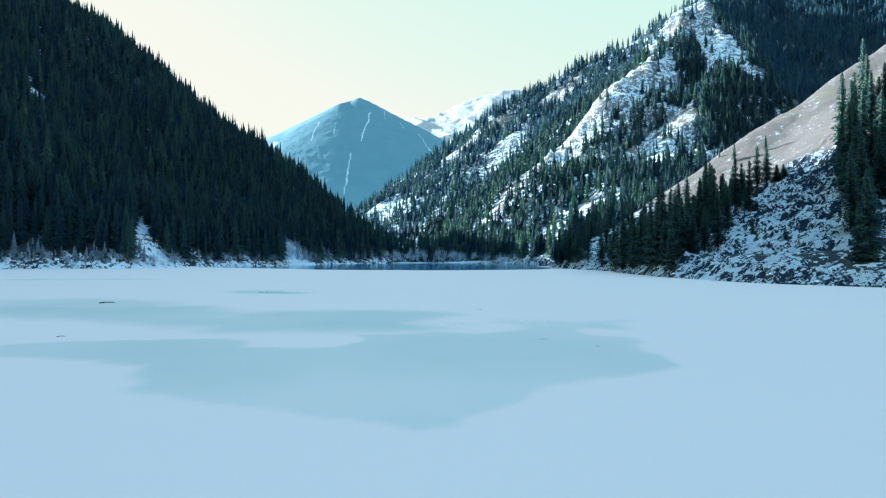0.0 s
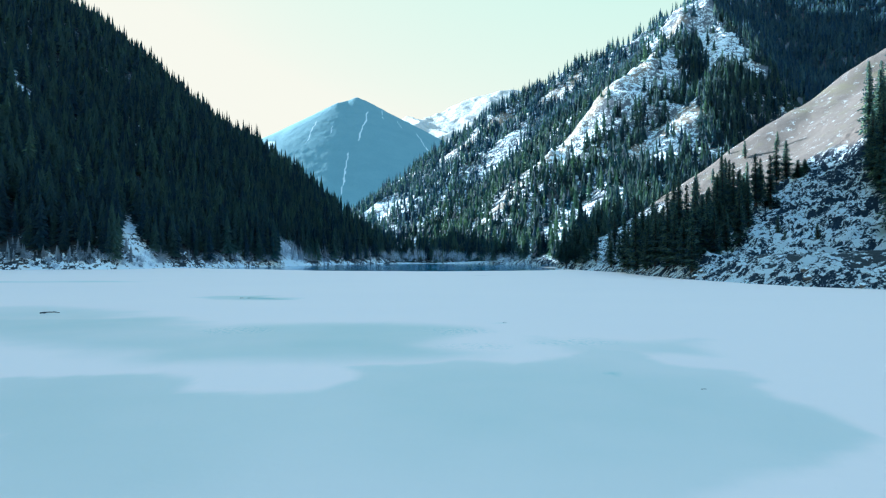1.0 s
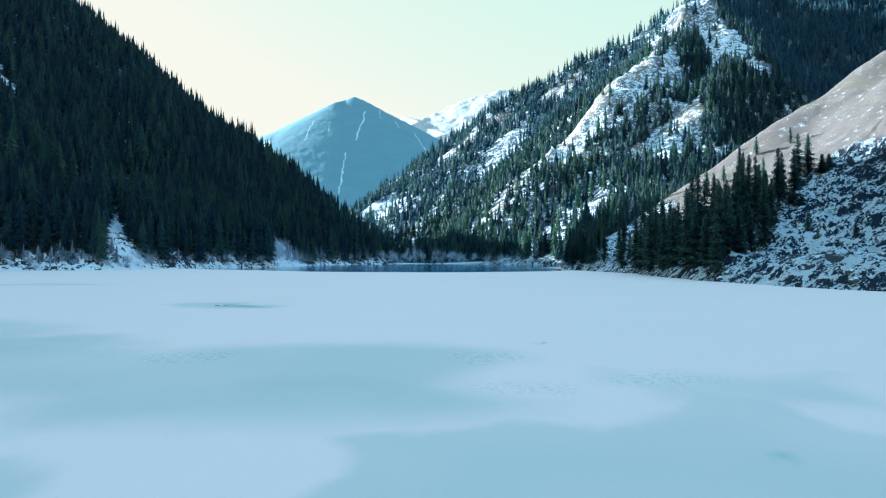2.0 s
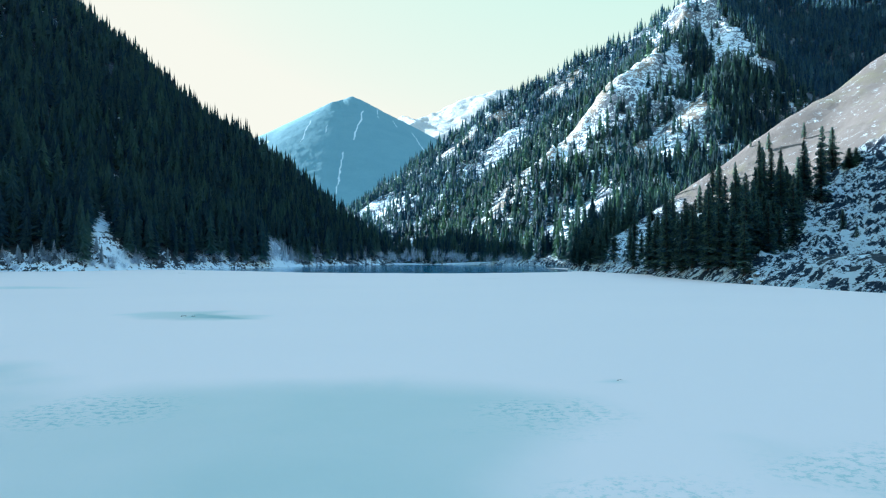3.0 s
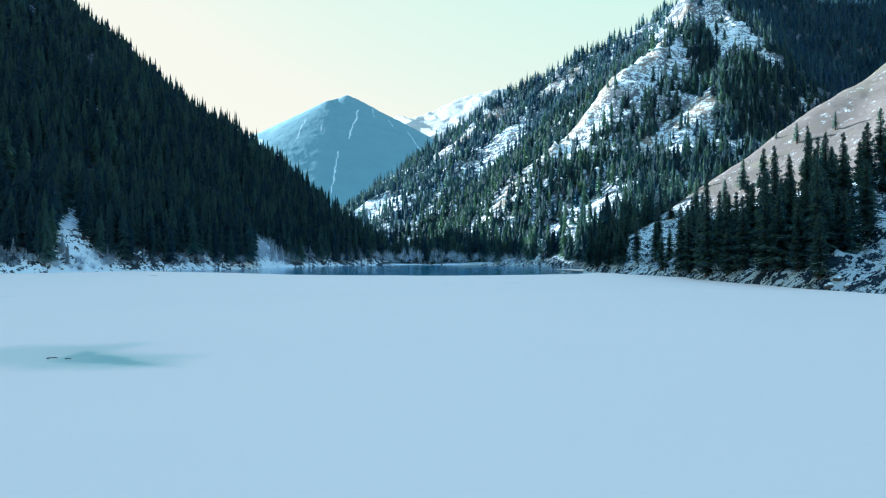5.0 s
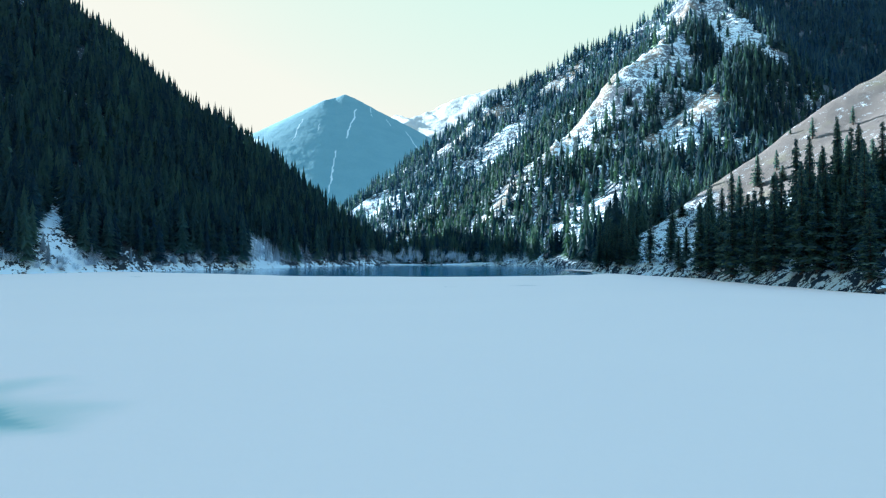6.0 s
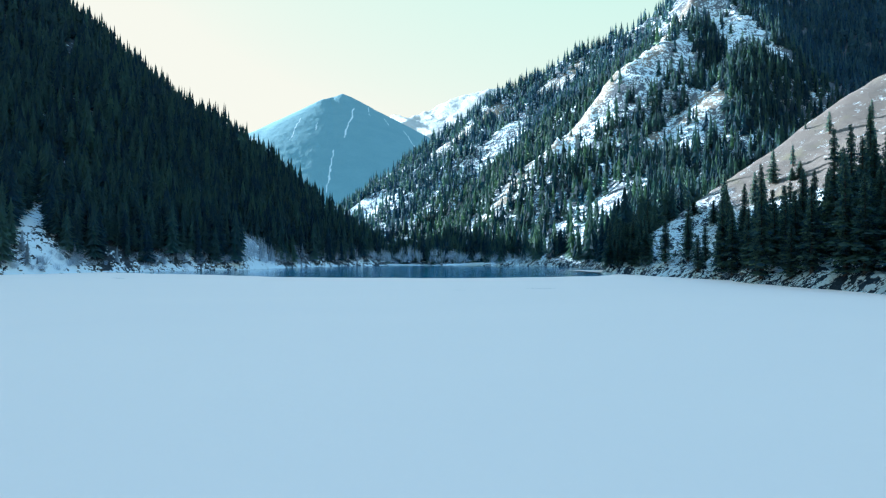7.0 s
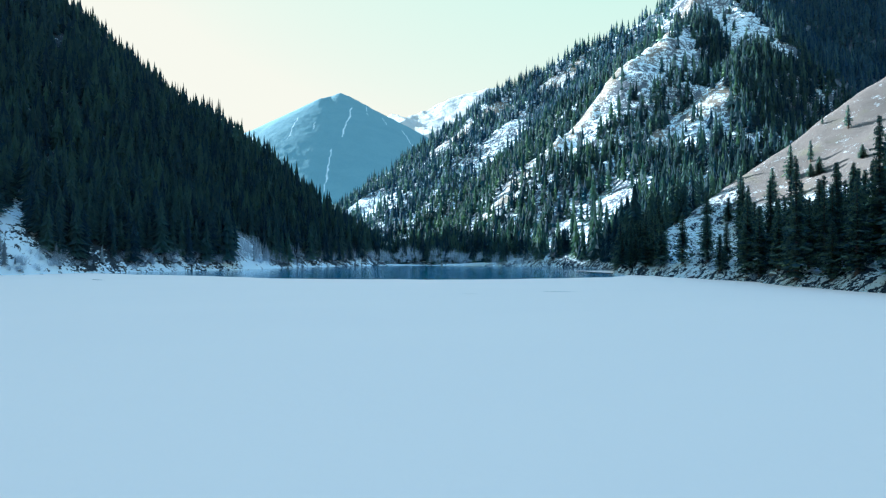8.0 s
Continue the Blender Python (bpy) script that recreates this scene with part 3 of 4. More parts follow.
def lake_sheet():
    xs, ys = spaced((-262, -82, 4), (-82, -42, 1), (-42, -16, 0.5), (-16, 20, 0.3), (20, 24, 0.5), (24, 128, 2.5)), spaced((-205, 14, 8), (14, 40, 0.5), (40, 62, 0.3), (62, 98, 0.5), (98, 155, 1.2), (155, 320, 2.5))
    x, y = np.meshgrid(xs, ys)
    limit = np.minimum(edge_y(x), 400)
    y = np.minimum(y, limit)
    z = 0.02 * fbm(x, y, 25, 3, 160) + 0.02
    w = len(xs)
    i = np.arange(len(ys) - 1)[:, None] * w + np.arange(w - 1)[None, :]
    faces = np.stack([i, i + 1, i + w + 1, i + w], -1).reshape(-1, 4)
    flat = y.ravel()[faces]
    keep = (flat.max(1) - flat.min(1)) > 0.02
    me = mesh_from("lake_ice", np.stack([x, y, z], -1).reshape(-1, 3), faces[keep], M_ICE, {"bare": bare_ice(x, y, z), "speck": speckled(x, y)})
    return tagged(new("lake_ice", me), "frozen lake surface of wind-swept snow over teal ice", "lake ice", kind="structure")


lake_sheet()
water = sheet("water", spaced((-270, 150, 20)), spaced((150, 520, 20)), lambda x, y: 0 * x - 0.12, M_WATER)
tagged(water, "strip of dark open water at the lake's far end", "water", kind="structure")


# ---- spruces ----
def far_spruce(tiers, points, rng):
    """A small spruce for woods: ragged star-shaped skirts, 1 m high; vertices and triangles."""
    v, f = [], []
    sides = points * 2
    slim = rng.uniform(0.85, 1.1)
    for k in range(tiers):
        a = k / tiers
        top, low = 1 - a * 0.94, max(0.05, 1 - (a + 1.45 / tiers) * 0.94)
        r = 0.185 * slim * (a + 0.75 / tiers) ** 0.8 * rng.uniform(0.8, 1.15)
        c = len(v)
        v.append((0, 0, min(1.0, top + 0.03)))
        spin = rng.uniform(0, 6.28)
        for s in range(sides):
            tip = s % 2 == 0
            w = r * (rng.uniform(0.85, 1.25) if tip else rng.uniform(0.4, 0.6))
            ang = spin + 6.2832 * (s + rng.uniform(-0.3, 0.3)) / sides
            v.append((w * math.cos(ang), w * math.sin(ang), low + (rng.uniform(-0.035, 0.01) if tip else rng.uniform(0.01, 0.04))))
        for s in range(sides):
            f.append((c, c + 1 + s, c + 1 + (s + 1) % sides))
    return np.array(v), np.array(f)


RNG = np.random.default_rng(5)
NEAR_KINDS = [far_spruce(8, 5, RNG) for _ in range(8)]
FAR_KINDS = [far_spruce(6, 3, RNG) for _ in range(8)]
CLOSE_KINDS = [far_spruce(17, 7, RNG) for _ in range(8)]


def wood(name, spots, material, label):
    """One joined mesh of many spruces at (x, y, z, height, girth)."""
    vs, fs, tint, base = [], [], [], 0
    for x, y, z, h, g in spots:
        kinds = CLOSE_KINDS if y < 345 else NEAR_KINDS if y < 480 else FAR_KINDS
        v, f = kinds[RNG.integers(len(kinds))]
        a = RNG.uniform(0, 6.28)
        c, s = math.cos(a) * h * g, math.sin(a) * h * g
        vs.append(np.stack([v[:, 0] * c - v[:, 1] * s + x, v[:, 0] * s + v[:, 1] * c + y, v[:, 2] * h + z - 0.04 * h], -1))
        fs.append(f + base)
        tint.append(np.clip(RNG.uniform(0, 0.8) + RNG.uniform(-0.25, 0.25, len(v)), 0, 1))
        base += len(v)
    me = mesh_from(name, np.concatenate(vs), np.concatenate(fs), material, {"tint": np.concatenate(tint)}, False)
    return tagged(new(name, me), label, "spruce forest", kind="stuff")


def scatter(n, box, height, chance, tall, seed):
    """Tree spots on a slope: chance(x, y, z) is the density, tall the range of heights."""
    rng = np.random.default_rng(seed)
    x, y = rng.uniform(box[0], box[1], n), rng.uniform(box[2], box[3], n)
    z = height(x, y)
    ok = (z > 0.4) & (shore_distance(x, y) > 2.5) & (rng.uniform(0, 1, n) < chance(x, y, z))
    h = rng.uniform(*tall, n) * (0.72 + 0.5 * rng.uniform(0, 1, n) ** 2)
    g = rng.uniform(0.8, 1.25, n)
    return np.stack([x, y, z, h, g], -1)[ok]


def rime(x, y):
    """1 where young rimed trees stand in front of the dark wood, 0 elsewhere."""
    return smooth(0.0, 0.4, fbm(x, y, 20, 3, 311))


left_spots = scatter(20500, (-460, 125, 255, 640), height_left, lambda x, y, z: 0.85 * (gully_left(x, y, z) < 0.25) * (y < 585 + 0.1 * np.abs(x)), (15, 22), 11)
edge_spots = scatter(13500, (-300, 0, 240, 480), height_left, lambda x, y, z: 0.5 * (gully_left(x, y, z) < 0.25) * smooth(45, 20, shore_distance(x, y)), (12, 20), 15)
left_spots = np.concatenate([left_spots, edge_spots])
left_spots = left_spots[shore_distance(left_spots[:, 0], left_spots[:, 1]) > 2.5 + 7 * rime(left_spots[:, 0], left_spots[:, 1])]
left_spots = left_spots[left_spots[:, 1] < np.interp(left_spots[:, 0], [-420, -250, -121, 100], [600, 556, 520, 500]) + 34]
wood("spruce_forest", left_spots, M_NEEDLES, "dense dark spruce forest on the shaded slope")
rime_spots = scatter(20000, (-260, 0, 220, 470), height_left, lambda x, y, z: (0.6 * rime(x, y) + 0.05) * smooth(10, 2, shore_distance(x, y)), (2.5, 8), 17)
wood("spruce_forest", rime_spots, M_RIME, "young spruces white with rime along the shaded shore")


def right_chance(x, y, z):
    along, across = 0.56 * x + 0.83 * y, 0.83 * x - 0.56 * y
    n = 1.2 * fbm(along * 0.4, across, 62, 4, 201) + 0.7 * fbm(x + 0.5 * z, y, 24, 3, 205)
    low = smooth(170, 60, z)
    bare, dense = np.maximum(rib_nearness(x, y), clearing(x, y)), thick_stand(x, y)
    bare = bare * (1 - dense)
    return np.clip(smooth(-0.75, 0.7, n + 0.75 * low + 1.2 * deep_wood(x, y) + 1.3 * dense), 0.06, 0.8) * (1 - 0.94 * bare)


right_spots = scatter(31000, (-80, 760, 290, 1260), height_right, right_chance, (17, 25), 12)
deep_spots = scatter(9000, (400, 780, 470, 980), height_right, lambda x, y, z: 0.8 * deep_wood(x, y), (14, 20), 14)
thick_spots = scatter(2600, (310, 455, 505, 765), height_right, lambda x, y, z: 0.8 * thick_stand(x, y), (15, 24), 18)
right_spots = np.concatenate([right_spots, deep_spots, thick_spots])
right_spots = right_spots[right_spots[:, 2] > height_hill(right_spots[:, 0], right_spots[:, 1]) - 0.5]
both = lambda x, y: np.maximum(height_right(x, y), height_hill(x, y))
bank_spots = scatter(1500, (80, 175, 300, 500), both, lambda x, y, z: 0.6 * (shore_distance(x, y) < 34), (18, 27), 16)
right_spots = np.concatenate([right_spots, bank_spots])
right_spots = right_spots[right_spots[:, 1] < np.interp(right_spots[:, 0], [-75, -25, 150, 332, 486, 760], [1260, 1200, 1170, 985, 866, 1000]) + 22]
# side valley and far ridge take the needles with haze in their colour
hazed = (deep_wood(right_spots[:, 0], right_spots[:, 1]) > 0.5) | (right_spots[:, 1] > 790)
wood("spruce_forest", right_spots[~hazed], M_NEEDLES, "scattered sunlit spruce forest among snowy crags")
wood("spruce_forest", right_spots[hazed], M_HAZE_NEEDLES, "spruce forest on the high slopes with haze put into its blue-grey colour")


# ---- the grove on the near shore ----
def part(name, me, parent, label=""):
    ob = new(name, me)
    ob.parent = parent
    return tagged(ob, label) if label else ob


def branch(v, f, base, ang, length, lift, rng):
    """One drooping spruce bough: a spine with feathered sprays to both sides."""
    c, s = math.cos(ang), math.sin(ang)
    px, py = -s, c
    n = 3
    spine = []
    for k in range(n + 1):
        a = k / n
        r = length * a
        z = base + lift * r - 0.42 * length * a * a + rng.uniform(-0.04, 0.04)
        spine.append((r * c, r * s, z))
    for k in range(n):
        a = (k + 0.3) / n
        w = (0.42 * length * (1 - 0.7 * a) + 0.12) * rng.uniform(0.7, 1.2)
        (x0, y0, z0), (x1, y1, z1) = spine[k], spine[k + 1]
        i = len(v)
        out = 0.55 * w
        v += [(x0, y0, z0 + 0.05), (x1, y1, z1 + 0.03),
              (x0 + px * w + c * out, y0 + py * w + s * out, z0 - 0.22 * w - rng.uniform(0.05, 0.3)),
              (x0 - px * w + c * out, y0 - py * w + s * out, z0 - 0.22 * w - rng.uniform(0.05, 0.3)),
              (x0 + c * 0.2, y0 + s * 0.2, z0 - 0.35 - rng.uniform(0.1, 0.35))]
        f += [(i, i + 2, i + 1), (i, i + 1, i + 3), (i, i + 4, i + 1)]


def spruce_meshes(seed, tall=25.0, wide=2.7, gaps=0.1):
    """Trunk and crown of a grown spruce."""
    rng = np.random.default_rng(seed)
    v, f = [], []
    z = 1.0 + rng.uniform(0, 0.8)
    while z < tall - 0.5:
        a = z / tall
        reach = wide * min(1.0, (1 - a) * 1.25 + 0.04) ** 0.9 * (0.78 + 0.22 * math.sin(z * 2.1 + seed)) * (0.8 if a < 0.12 else 1)
        count = 8 if a < 0.6 else 6
        spin = rng.uniform(0, 6.28)
        for k in range(count):
            if rng.uniform() < gaps:
                continue
            branch(v, f, z + rng.uniform(-0.2, 0.2), spin + 6.2832 * (k + rng.uniform(-0.3, 0.3)) / count, reach * rng.uniform(0.65, 1.18) + 0.12, 0.12 + 0.35 * a, rng)
        z += 0.62 - 0.22 * a
    i = len(v)
    v += [(0.07, 0, tall - 1.0), (-0.04, 0.06, tall - 1.0), (-0.04, -0.06, tall - 1.0), (0, 0, tall)]
    f += [(i, i + 1, i + 3), (i + 1, i + 2, i + 3), (i + 2, i, i + 3)]
    tint = np.repeat(rng.uniform(0.0, 1.0, len(v) // 5 + 1), 5)[:len(v)]
    crown = mesh_from("crown", v, f, M_NEEDLES, {"tint": tint}, False)
    rings, sides, tv, tf = 7, 8, [], []
    for r in range(rings):
        h = (tall - 0.6) * r / (rings - 1)
        w = 0.36 * (1 - r / (rings - 1)) + 0.03 + (0.12 if r == 0 else 0)
        tv += [(w * math.cos(6.2832 * q / sides), w * math.sin(6.2832 * q / sides), h - 0.8 * (r == 0)) for q in range(sides)]
    for r in range(rings - 1):
        tf += [(r * sides + q, r * sides + (q + 1) % sides, (r + 1) * sides + (q + 1) % sides, (r + 1) * sides + q) for q in range(sides)]
    return mesh_from("trunk", tv, tf, M_BARK), crown


def spruce(seed, **kw):
    root = new("spruce_tree")
    trunk, crown = spruce_meshes(seed, **kw)
    part("trunk", trunk, root, "grey-brown scaly trunk")
    part("crown", crown, root)
    return root


def ground_at(f, x, y):
    return float(f(np.array([x]), np.array([y]))[0])


# place and height of the top of each spruce that stands out
TALL = [(149.4, 226.5, 44), (133.4, 203.5, 35.4), (146, 214, 40.3), (130, 192, 36.5), (135.3, 191, 45.4), (140, 192.5, 45.8), (164.4, 277, 42.6),
        (148.5, 276.4, 43.2), (138, 279, 28.3), (136, 296, 24.8), (162, 284, 49), (141.7, 159, 52), (151, 163, 55), (176, 267, 50.5), (166.6, 275.6, 43.7),
        (156, 310, 35.5), (140, 310, 26), (136, 182, 37.4), (140, 184, 38.5), (137, 227, 34.6), (154.6, 248.6, 35.2), (91, 222, 18.5), (137.6, 285.4, 31.7), (93, 205, 20), (93, 242, 24), (92, 213, 22), (96, 235, 27), (91.5, 251, 21), (97, 228, 26), (103, 246, 31)]
SMALL_ONES = [(192.3, 290, 66, 10.0), (205.6, 283.5, 70, 8.5), (191.2, 301.5, 64, 4.0), (172.2, 286, 51, 9.0), (104, 149, 7.8, 5.5), (100, 131, 6.5, 4.5), (99, 140, 4.5, 3.5)]

KINDS = [spruce(301, wide=3.6), spruce(302, wide=3.2, gaps=0.14), spruce(303, wide=3.9), spruce(304, wide=3.0, gaps=0.18), spruce(305, wide=3.4, gaps=0.24)]
for k, root in enumerate(KINDS):
    tagged(root, "tall dark green spruce on the rocky lake shore", "spruce tree", "shore spruces")
rng = np.random.default_rng(77)
stands = []
for x, y, top in TALL:
    z = ground_at(height_hill, x, y)
    stands.append((x, y, z, max(9.0, top - z)))
for k in range(15):
    a = k / 14
    x, y = 94 + 44 * a + rng.uniform(-1.5, 3.5), 104 + 52 * a + rng.uniform(-2.5, 1.0)
    stands.append((x, y, ground_at(height_hill, x, y), rng.uniform(19, 26)))
cx, cy = rng.uniform(79, 150, 5000), rng.uniform(148, 308, 5000)
side = rng.uniform(0, 1, 5000) < 0.2
cx, cy = np.where(side, rng.uniform(116, 162, 5000), cx), np.where(side, rng.uniform(112, 168, 5000), cy)
cd, cz, tall = shore_distance(cx, cy), height_hill(cx, cy), rng.uniform(17, 28, 5000)
open_rock = ((cy < 150 + 0.62 * (cx - 87)) & (cx < 0.9 * (cy - 5.7) + 2)) | (cy > 82.7 + 1.43 * cx)
fits = (cd > 1.2) & (cd < np.where(side, 80, 44)) & ~open_rock & (side | (rng.uniform(0, 1, 5000) > cd / 60 - 0.1))
for x, y, z, h in np.stack([cx, cy, cz, tall], -1)[fits]:
    if len(stands) < 225 and min(math.hypot(x - a, y - b) for a, b, _, _ in stands) > 2.9:
        stands.append((float(x), float(y), float(z), float(h if y < 175 else max(9.0, min(h, 43 - z)))))
for k in range(160):
    y = rng.uniform(254, 314)
    edge = float(np.interp(y, [244, 267, 306, 370], [89, 85, 103, 124]))
    x = rng.uniform(edge + 1, max(edge + 3, min(0.49 * (y - 39.5), 0.55 * (y - 82.7))))
    z = max(ground_at(height_hill, x, y), ground_at(height_right, x, y))
    if z > 0.3 and min(math.hypot(x - a, y - b) for a, b, _, _ in stands) > 2.6:
        stands.append((x, y, z, rng.uniform(12, 19)))
used = set()
for n, (x, y, z, h) in enumerate(stands):
    kind = n % len(KINDS)
    m = pose(x, y, z - 0.3, 0, 0, rng.uniform(0, 360)) @ Matrix.Diagonal((h / 25 * 0.25 + 0.75, h / 25 * 0.25 + 0.75, h / 25, 1))
    if kind in used:
        copy_thing(KINDS[kind], m)
    else:
        used.add(kind)
        KINDS[kind].matrix_basis = m
LONE = spruce(320, tall=10.0, wide=2.0, gaps=0.05)
tagged(LONE, "small bushy spruce standing alone on the slope", "spruce tree", "lone young spruces")
for n, (x, y, top, h) in enumerate(SMALL_ONES):
    z = ground_at(height_hill, x, y)
    m = pose(x, y, z - 0.2, 0, 0, 70 * n) @ Matrix.Diagonal((h / 10, h / 10, h / 10, 1))
    if n:
        copy_thing(LONE, m)
    else:
        LONE.matrix_basis = m


# ---- shore shrubs, boulders, driftwood ----
def frost_material():
    k = Nodes("frosted_twigs", 0.85, 0.2)
    return k.finish(k.mix(k.noise(2.0, 4), (0.26, 0.36, 0.48), (0.58, 0.68, 0.79)))


M_FROST = frost_material()


def shrub_mesh(seed, tall, wide, twigs):
    """A leafless bush of forked twigs."""
    g = np.random.default_rng(seed)
    v, f = [], []
    for _ in range(twigs):
        a, lean, h = g.uniform(0, 6.28), g.uniform(0.05, 1.0) * wide, tall * g.uniform(0.5, 1.0)
        w = g.uniform(0.008, 0.02)
        p0 = np.array([0.25 * lean * math.cos(a), 0.25 * lean * math.sin(a), 0.0])
        p1 = np.array([0.6 * lean * math.cos(a + 0.2), 0.6 * lean * math.sin(a + 0.2), h * 0.55])
        p1 = p1 + 0.2 * g.normal(size=3)
        p2 = np.array([lean * math.cos(a + g.uniform(-0.6, 0.6)), lean * math.sin(a + g.uniform(-0.6, 0.6)), h * g.uniform(0.75, 1.0)])
        p3 = p1 + np.array([0.45 * g.normal(), 0.45 * g.normal(), 0.3 * h])
        for q0, q1, ww in ((p0, p1, w * 1.6), (p1, p2, w), (p1, p3, w)):
            for e in (np.array([ww, 0, 0]), np.array([0, ww, 0])):
                i = len(v)
                v += [q0 - e, q0 + e, q1 + 0.4 * e, q1 - 0.4 * e]
                f.append((i, i + 1, i + 2, i + 3))
    return mesh_from("shrub", v, f, M_FROST, None, False)


def along_shore(count, start, end, inland, seed):
    """Places along the shore's outline between two of its corners."""
    g = np.random.default_rng(seed)
    pts = [Vector(p) for p in SHORE[start:end + 1]]
    legs = [(b - a).length for a, b in zip(pts, pts[1:])]
    out = []
    for _ in range(count):
        r = g.uniform(0, sum(legs))
        for a, b, leg in zip(pts, pts[1:], legs):
            if r <= leg:
                d = (b - a) / leg
                p = a + d * r + Vector((d.y, -d.x)) * g.uniform(*inland)
                out.append((p.x, p.y))
                break
            r -= leg
    return out


def landing(places):
    """(x, y, z) with z on whichever ground lies uppermost."""
    x, y = np.array([p[0] for p in places]), np.array([p[1] for p in places])
    z = np.max([h(x, y) for h in (height_left, height_right, height_hill, ground_height)], axis=0)
    return list(zip(x, y, z))


SHRUBS = [shrub_mesh(400 + k, 2.6, 2.0, 46) for k in range(3)]
g = np.random.default_rng(9)
for n, (x, y, z) in enumerate(landing(along_shore(46, 14, 20, (2, 9), 21) + along_shore(170, 20, 27, (1.0, 6), 22) + along_shore(14, 7, 14, (1.5, 6), 23))):
    ob = new("shrub", SHRUBS[n % 3])
    size = g.uniform(0.6, 1.5)
    ob.matrix_basis = pose(x, y, z - 0.1, 0, 0, g.uniform(0, 360)) @ Matrix.Diagonal((size * 1.2, size * 1.2, size, 1))
    tagged(ob, "leafless frosted shrub at the lake edge", "shrub", "frosted shore shrubs")


def boulder_mesh(seed):
    bm = bmesh.new()
    bmesh.ops.create_icosphere(bm, subdivisions=3, radius=1.0)
    off = Vector((seed * 3.1, seed * 1.7, 0))
    for p in bm.verts:
        k = 1 + 0.35 * noise.noise(p.co * 1.1 + off) + 0.14 * noise.noise(p.co * 3.2 + off)
        p.co = Vector((p.co.x * k * 1.3, p.co.y * k, p.co.z * k * 0.75))
    me = bpy.data.meshes.new("boulder")
    bm.to_mesh(me)
    bm.free()
    me.materials.append(M_BOULDER)
    return me


def boulder_material():
    k = Nodes("snow_capped_stone", 0.85, 0.25)
    v = k.calc("ADD", k.up(), k.calc("MULTIPLY", k.noise(2.5, 6, 0.7), 0.8))
    rock = k.mix(k.noise(3, 6, 0.7), (0.06, 0.06, 0.058), (0.18, 0.17, 0.155))
    return k.finish(k.mix(k.step(v, 0.85, 1.1), rock, SNOW), k.noise(6, 5, 0.7), 0.08)


M_BOULDER = boulder_material()
BOULDERS = [boulder_mesh(k) for k in range(4)]
for n, (x, y, z) in enumerate(landing(along_shore(60, 20, 27, (-0.5, 2.5), 31) + along_shore(18, 3, 13, (0.3, 3), 32) + along_shore(24, 13, 19, (-0.5, 2), 33))):
    ob = new("boulder", BOULDERS[n % 4])
    size = g.uniform(0.25, 0.85)
    ob.matrix_basis = pose(x, y, max(z, -0.1) - 0.1 * size, 0, 0, g.uniform(0, 360)) @ Matrix.Diagonal((size, size, size, 1))
    tagged(ob, "dark snow-capped boulder at the water's edge", "boulder", "shore boulders")


def thicket():
    """Frosted brushwood along the far shore, one tangle of thin stems."""
    q = np.random.default_rng(44)
    v, f = [], []
    for x, y, z in landing(along_shore(620, 15, 20, (1.5, 12), 45)):
        tall = 2.6 + 4.6 * float(vnoise(np.array([x / 14.0]), np.array([y / 14.0]), 46)[0])
        for _ in range(10):
            a, w = q.uniform(0, 6.28), q.uniform(0.02, 0.05)
            h, lean = tall * q.uniform(0.5, 1.0), q.uniform(0.2, 1.3)
            bx, by = x + q.normal() * 0.8, y + q.normal() * 0.8
            tx, ty = bx + lean * math.cos(a), by + lean * math.sin(a)
            i = len(v)
            v += [(bx - w, by, z - 0.1), (bx + w, by, z - 0.1), (tx + 0.4 * w, ty, z + h), (tx - 0.4 * w, ty, z + h)]
            f.append((i, i + 1, i + 2, i + 3))
    return tagged(new("brushwood", mesh_from("brushwood", v, f, M_FROST, None, False)), "pale frosted brushwood along the far shore", "brushwood", kind="stuff")


thicket()


# ---- driftwood and scraps on the ice ----
def wet_material():
    k = Nodes("wet_wood", 0.6, 0.3)
    return k.finish(k.mix(k.noise(9, 5, 0.7), (0.012, 0.014, 0.016), (0.04, 0.04, 0.04)), k.noise(20, 4), 0.01)


M_WET = wet_material()


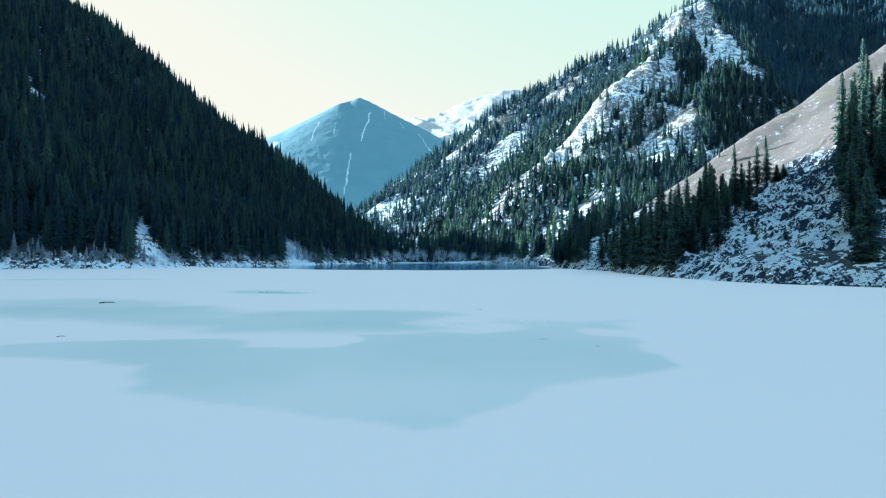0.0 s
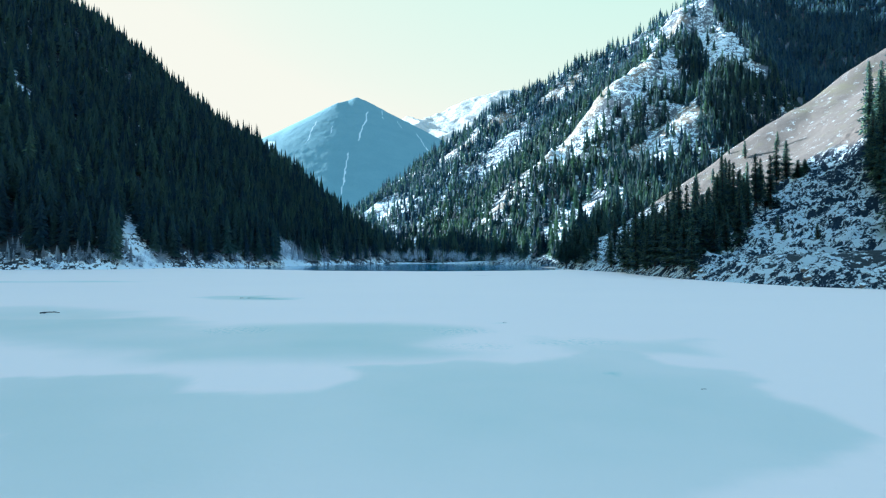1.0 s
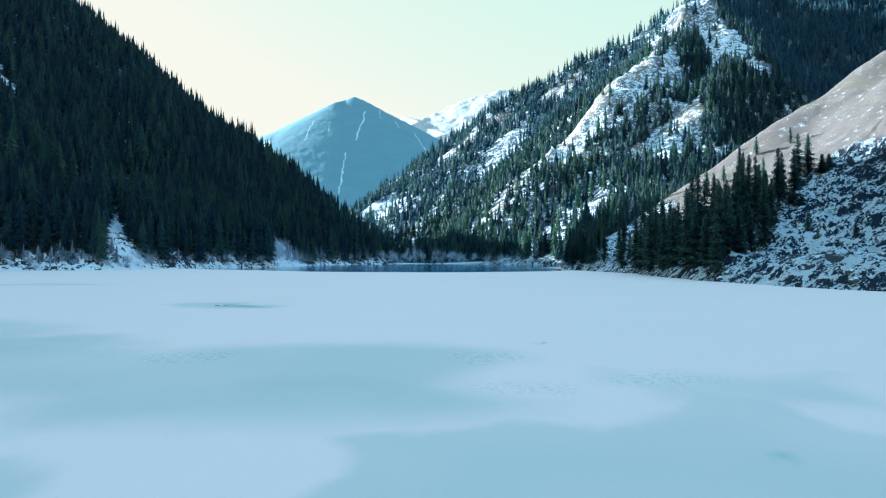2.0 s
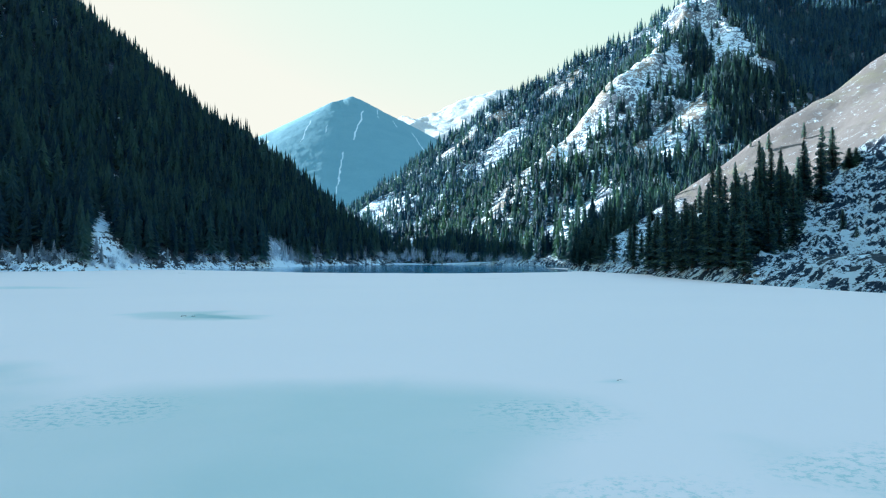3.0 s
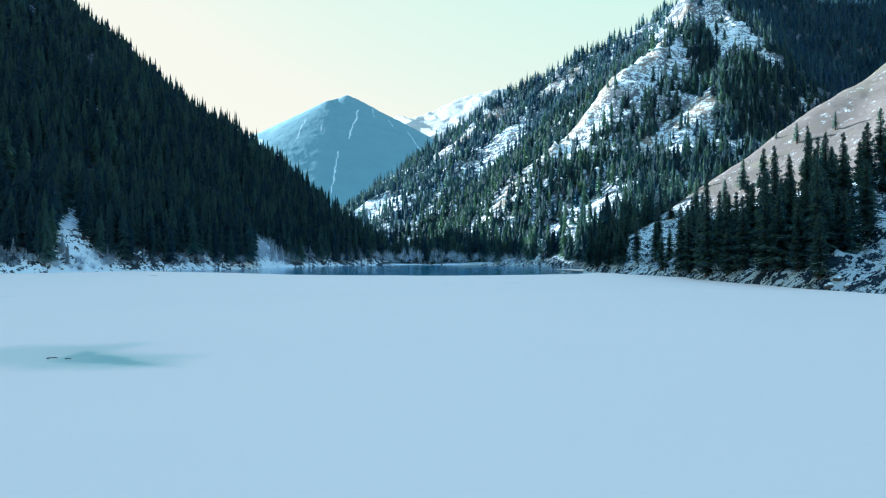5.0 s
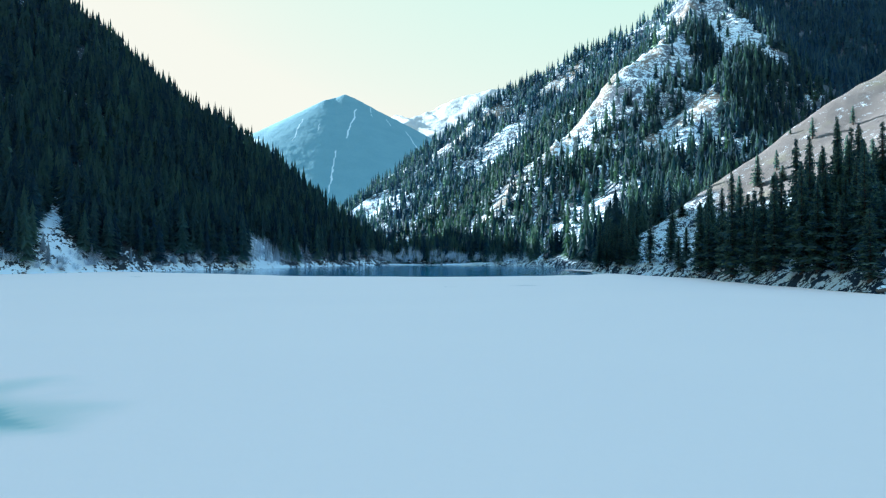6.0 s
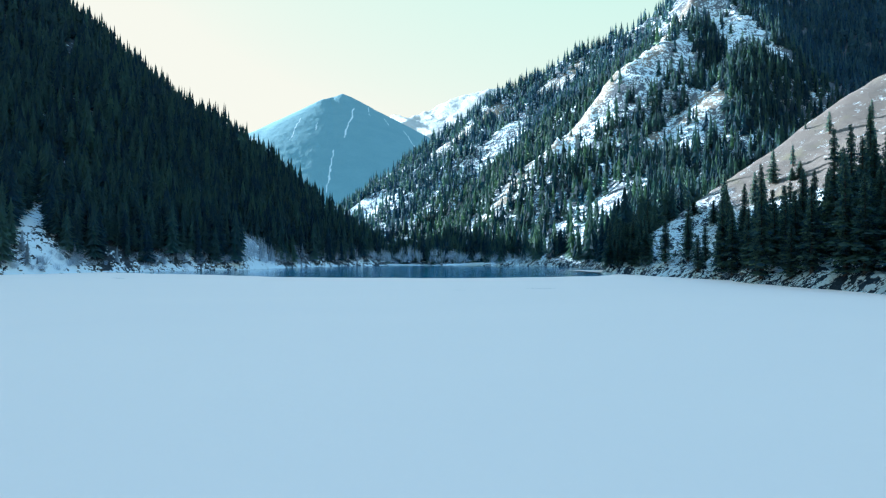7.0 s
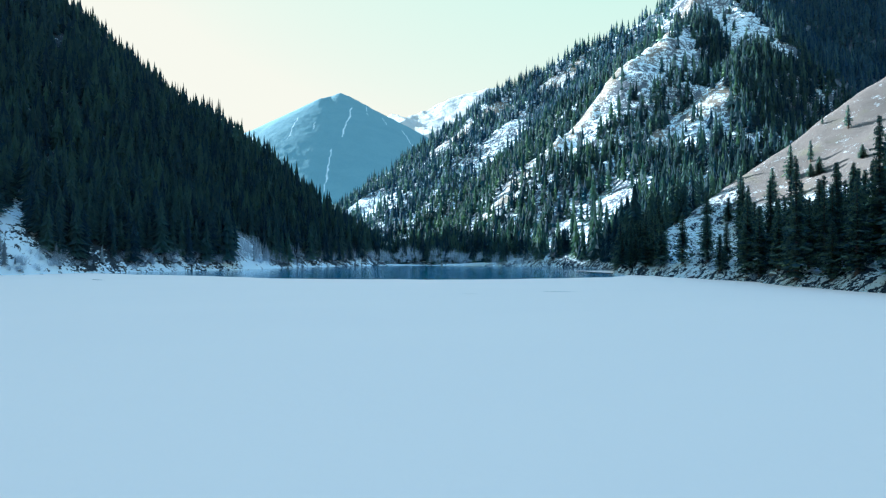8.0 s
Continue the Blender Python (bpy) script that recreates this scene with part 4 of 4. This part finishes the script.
def log_mesh(seed, length, thick):
    """A knotty bent stick with two stubs."""
    q = np.random.default_rng(seed)
    v, f = [], []

    def limb(p0, p1, r0, r1, rings=6, sides=7):
        i = len(v)
        p0, p1 = Vector(p0), Vector(p1)
        along = (p1 - p0).normalized()
        side = along.orthogonal().normalized()
        up = along.cross(side)
        for k in range(rings):
            a = k / (rings - 1)
            c = p0.lerp(p1, a) + side * 0.06 * length * math.sin(3.1 * a) + Vector((0, 0, 0))
            r = (r0 + (r1 - r0) * a) * q.uniform(0.85, 1.15)
            for t in range(sides):
                w = 6.2832 * t / sides
                v.append(tuple(c + side * r * math.cos(w) + up * r * math.sin(w)))
        for k in range(rings - 1):
            for t in range(sides):
                f.append((i + k * sides + t, i + k * sides + (t + 1) % sides, i + (k + 1) * sides + (t + 1) % sides, i + (k + 1) * sides + t))

    limb((-length / 2, 0, thick), (length / 2, 0.1 * length, thick * 0.8), thick, thick * 0.45)
    limb((0.1 * length, 0.03 * length, thick), (0.3 * length, 0.2 * length, thick * 2.2), thick * 0.5, thick * 0.15)
    limb((-0.2 * length, 0.01 * length, thick), (-0.3 * length, -0.13 * length, thick * 1.6), thick * 0.45, thick * 0.15)
    return mesh_from("log", v, f, M_WET)


for n, (x, y, length, thick, turn) in enumerate([(-29.3, 70.6, 1.6, 0.06, 4), (-15.8, 89.5, 0.5, 0.03, 10), (-14.9, 89.2, 0.35, 0.025, -20), 
                                                 (-20.2, 41.8, 0.5, 0.02, 15), (13.6, 33.8, 0.25, 0.01, -8), (11.2, 58.4, 0.3, 0.012, 12)]):
    ob = new("driftwood", log_mesh(500 + n, length, thick))
    ob.matrix_basis = pose(x, y, 0.03, 0, 0, turn)
    tagged(ob, "dark weathered stick frozen onto the lake ice", "driftwood", "driftwood on the ice")


# ---- open cracks in the ice ----
for x0, y0, x1, y1, wide in ((29.5, 176.9, 35.4, 175.9, 0.22), (-60.5, 238, -55, 231.5, 0.3), (16, 172.5, 18.5, 172.2, 0.12)):
    d = Vector((x1 - x0, y1 - y0, 0))
    n = Vector((-d.y, d.x, 0)).normalized() * wide
    q = np.random.default_rng(int(x0 * 10) % 97)
    rim = []
    for k in range(13):
        a = k / 12
        w = math.sin(3.1416 * a) * q.uniform(0.6, 1.3)
        p = Vector((x0, y0, 0.055)) + d * a
        rim.append((p + n * w, p - n * w))
    v = [tuple(c) for pair in rim for c in pair]
    f = [(2 * k, 2 * k + 1, 2 * k + 3, 2 * k + 2) for k in range(12)]
    tagged(new("ice_crack", mesh_from("ice_crack", v, f, M_WATER)), "thin dark crack of open water in the ice", "ice crack", kind="structure")
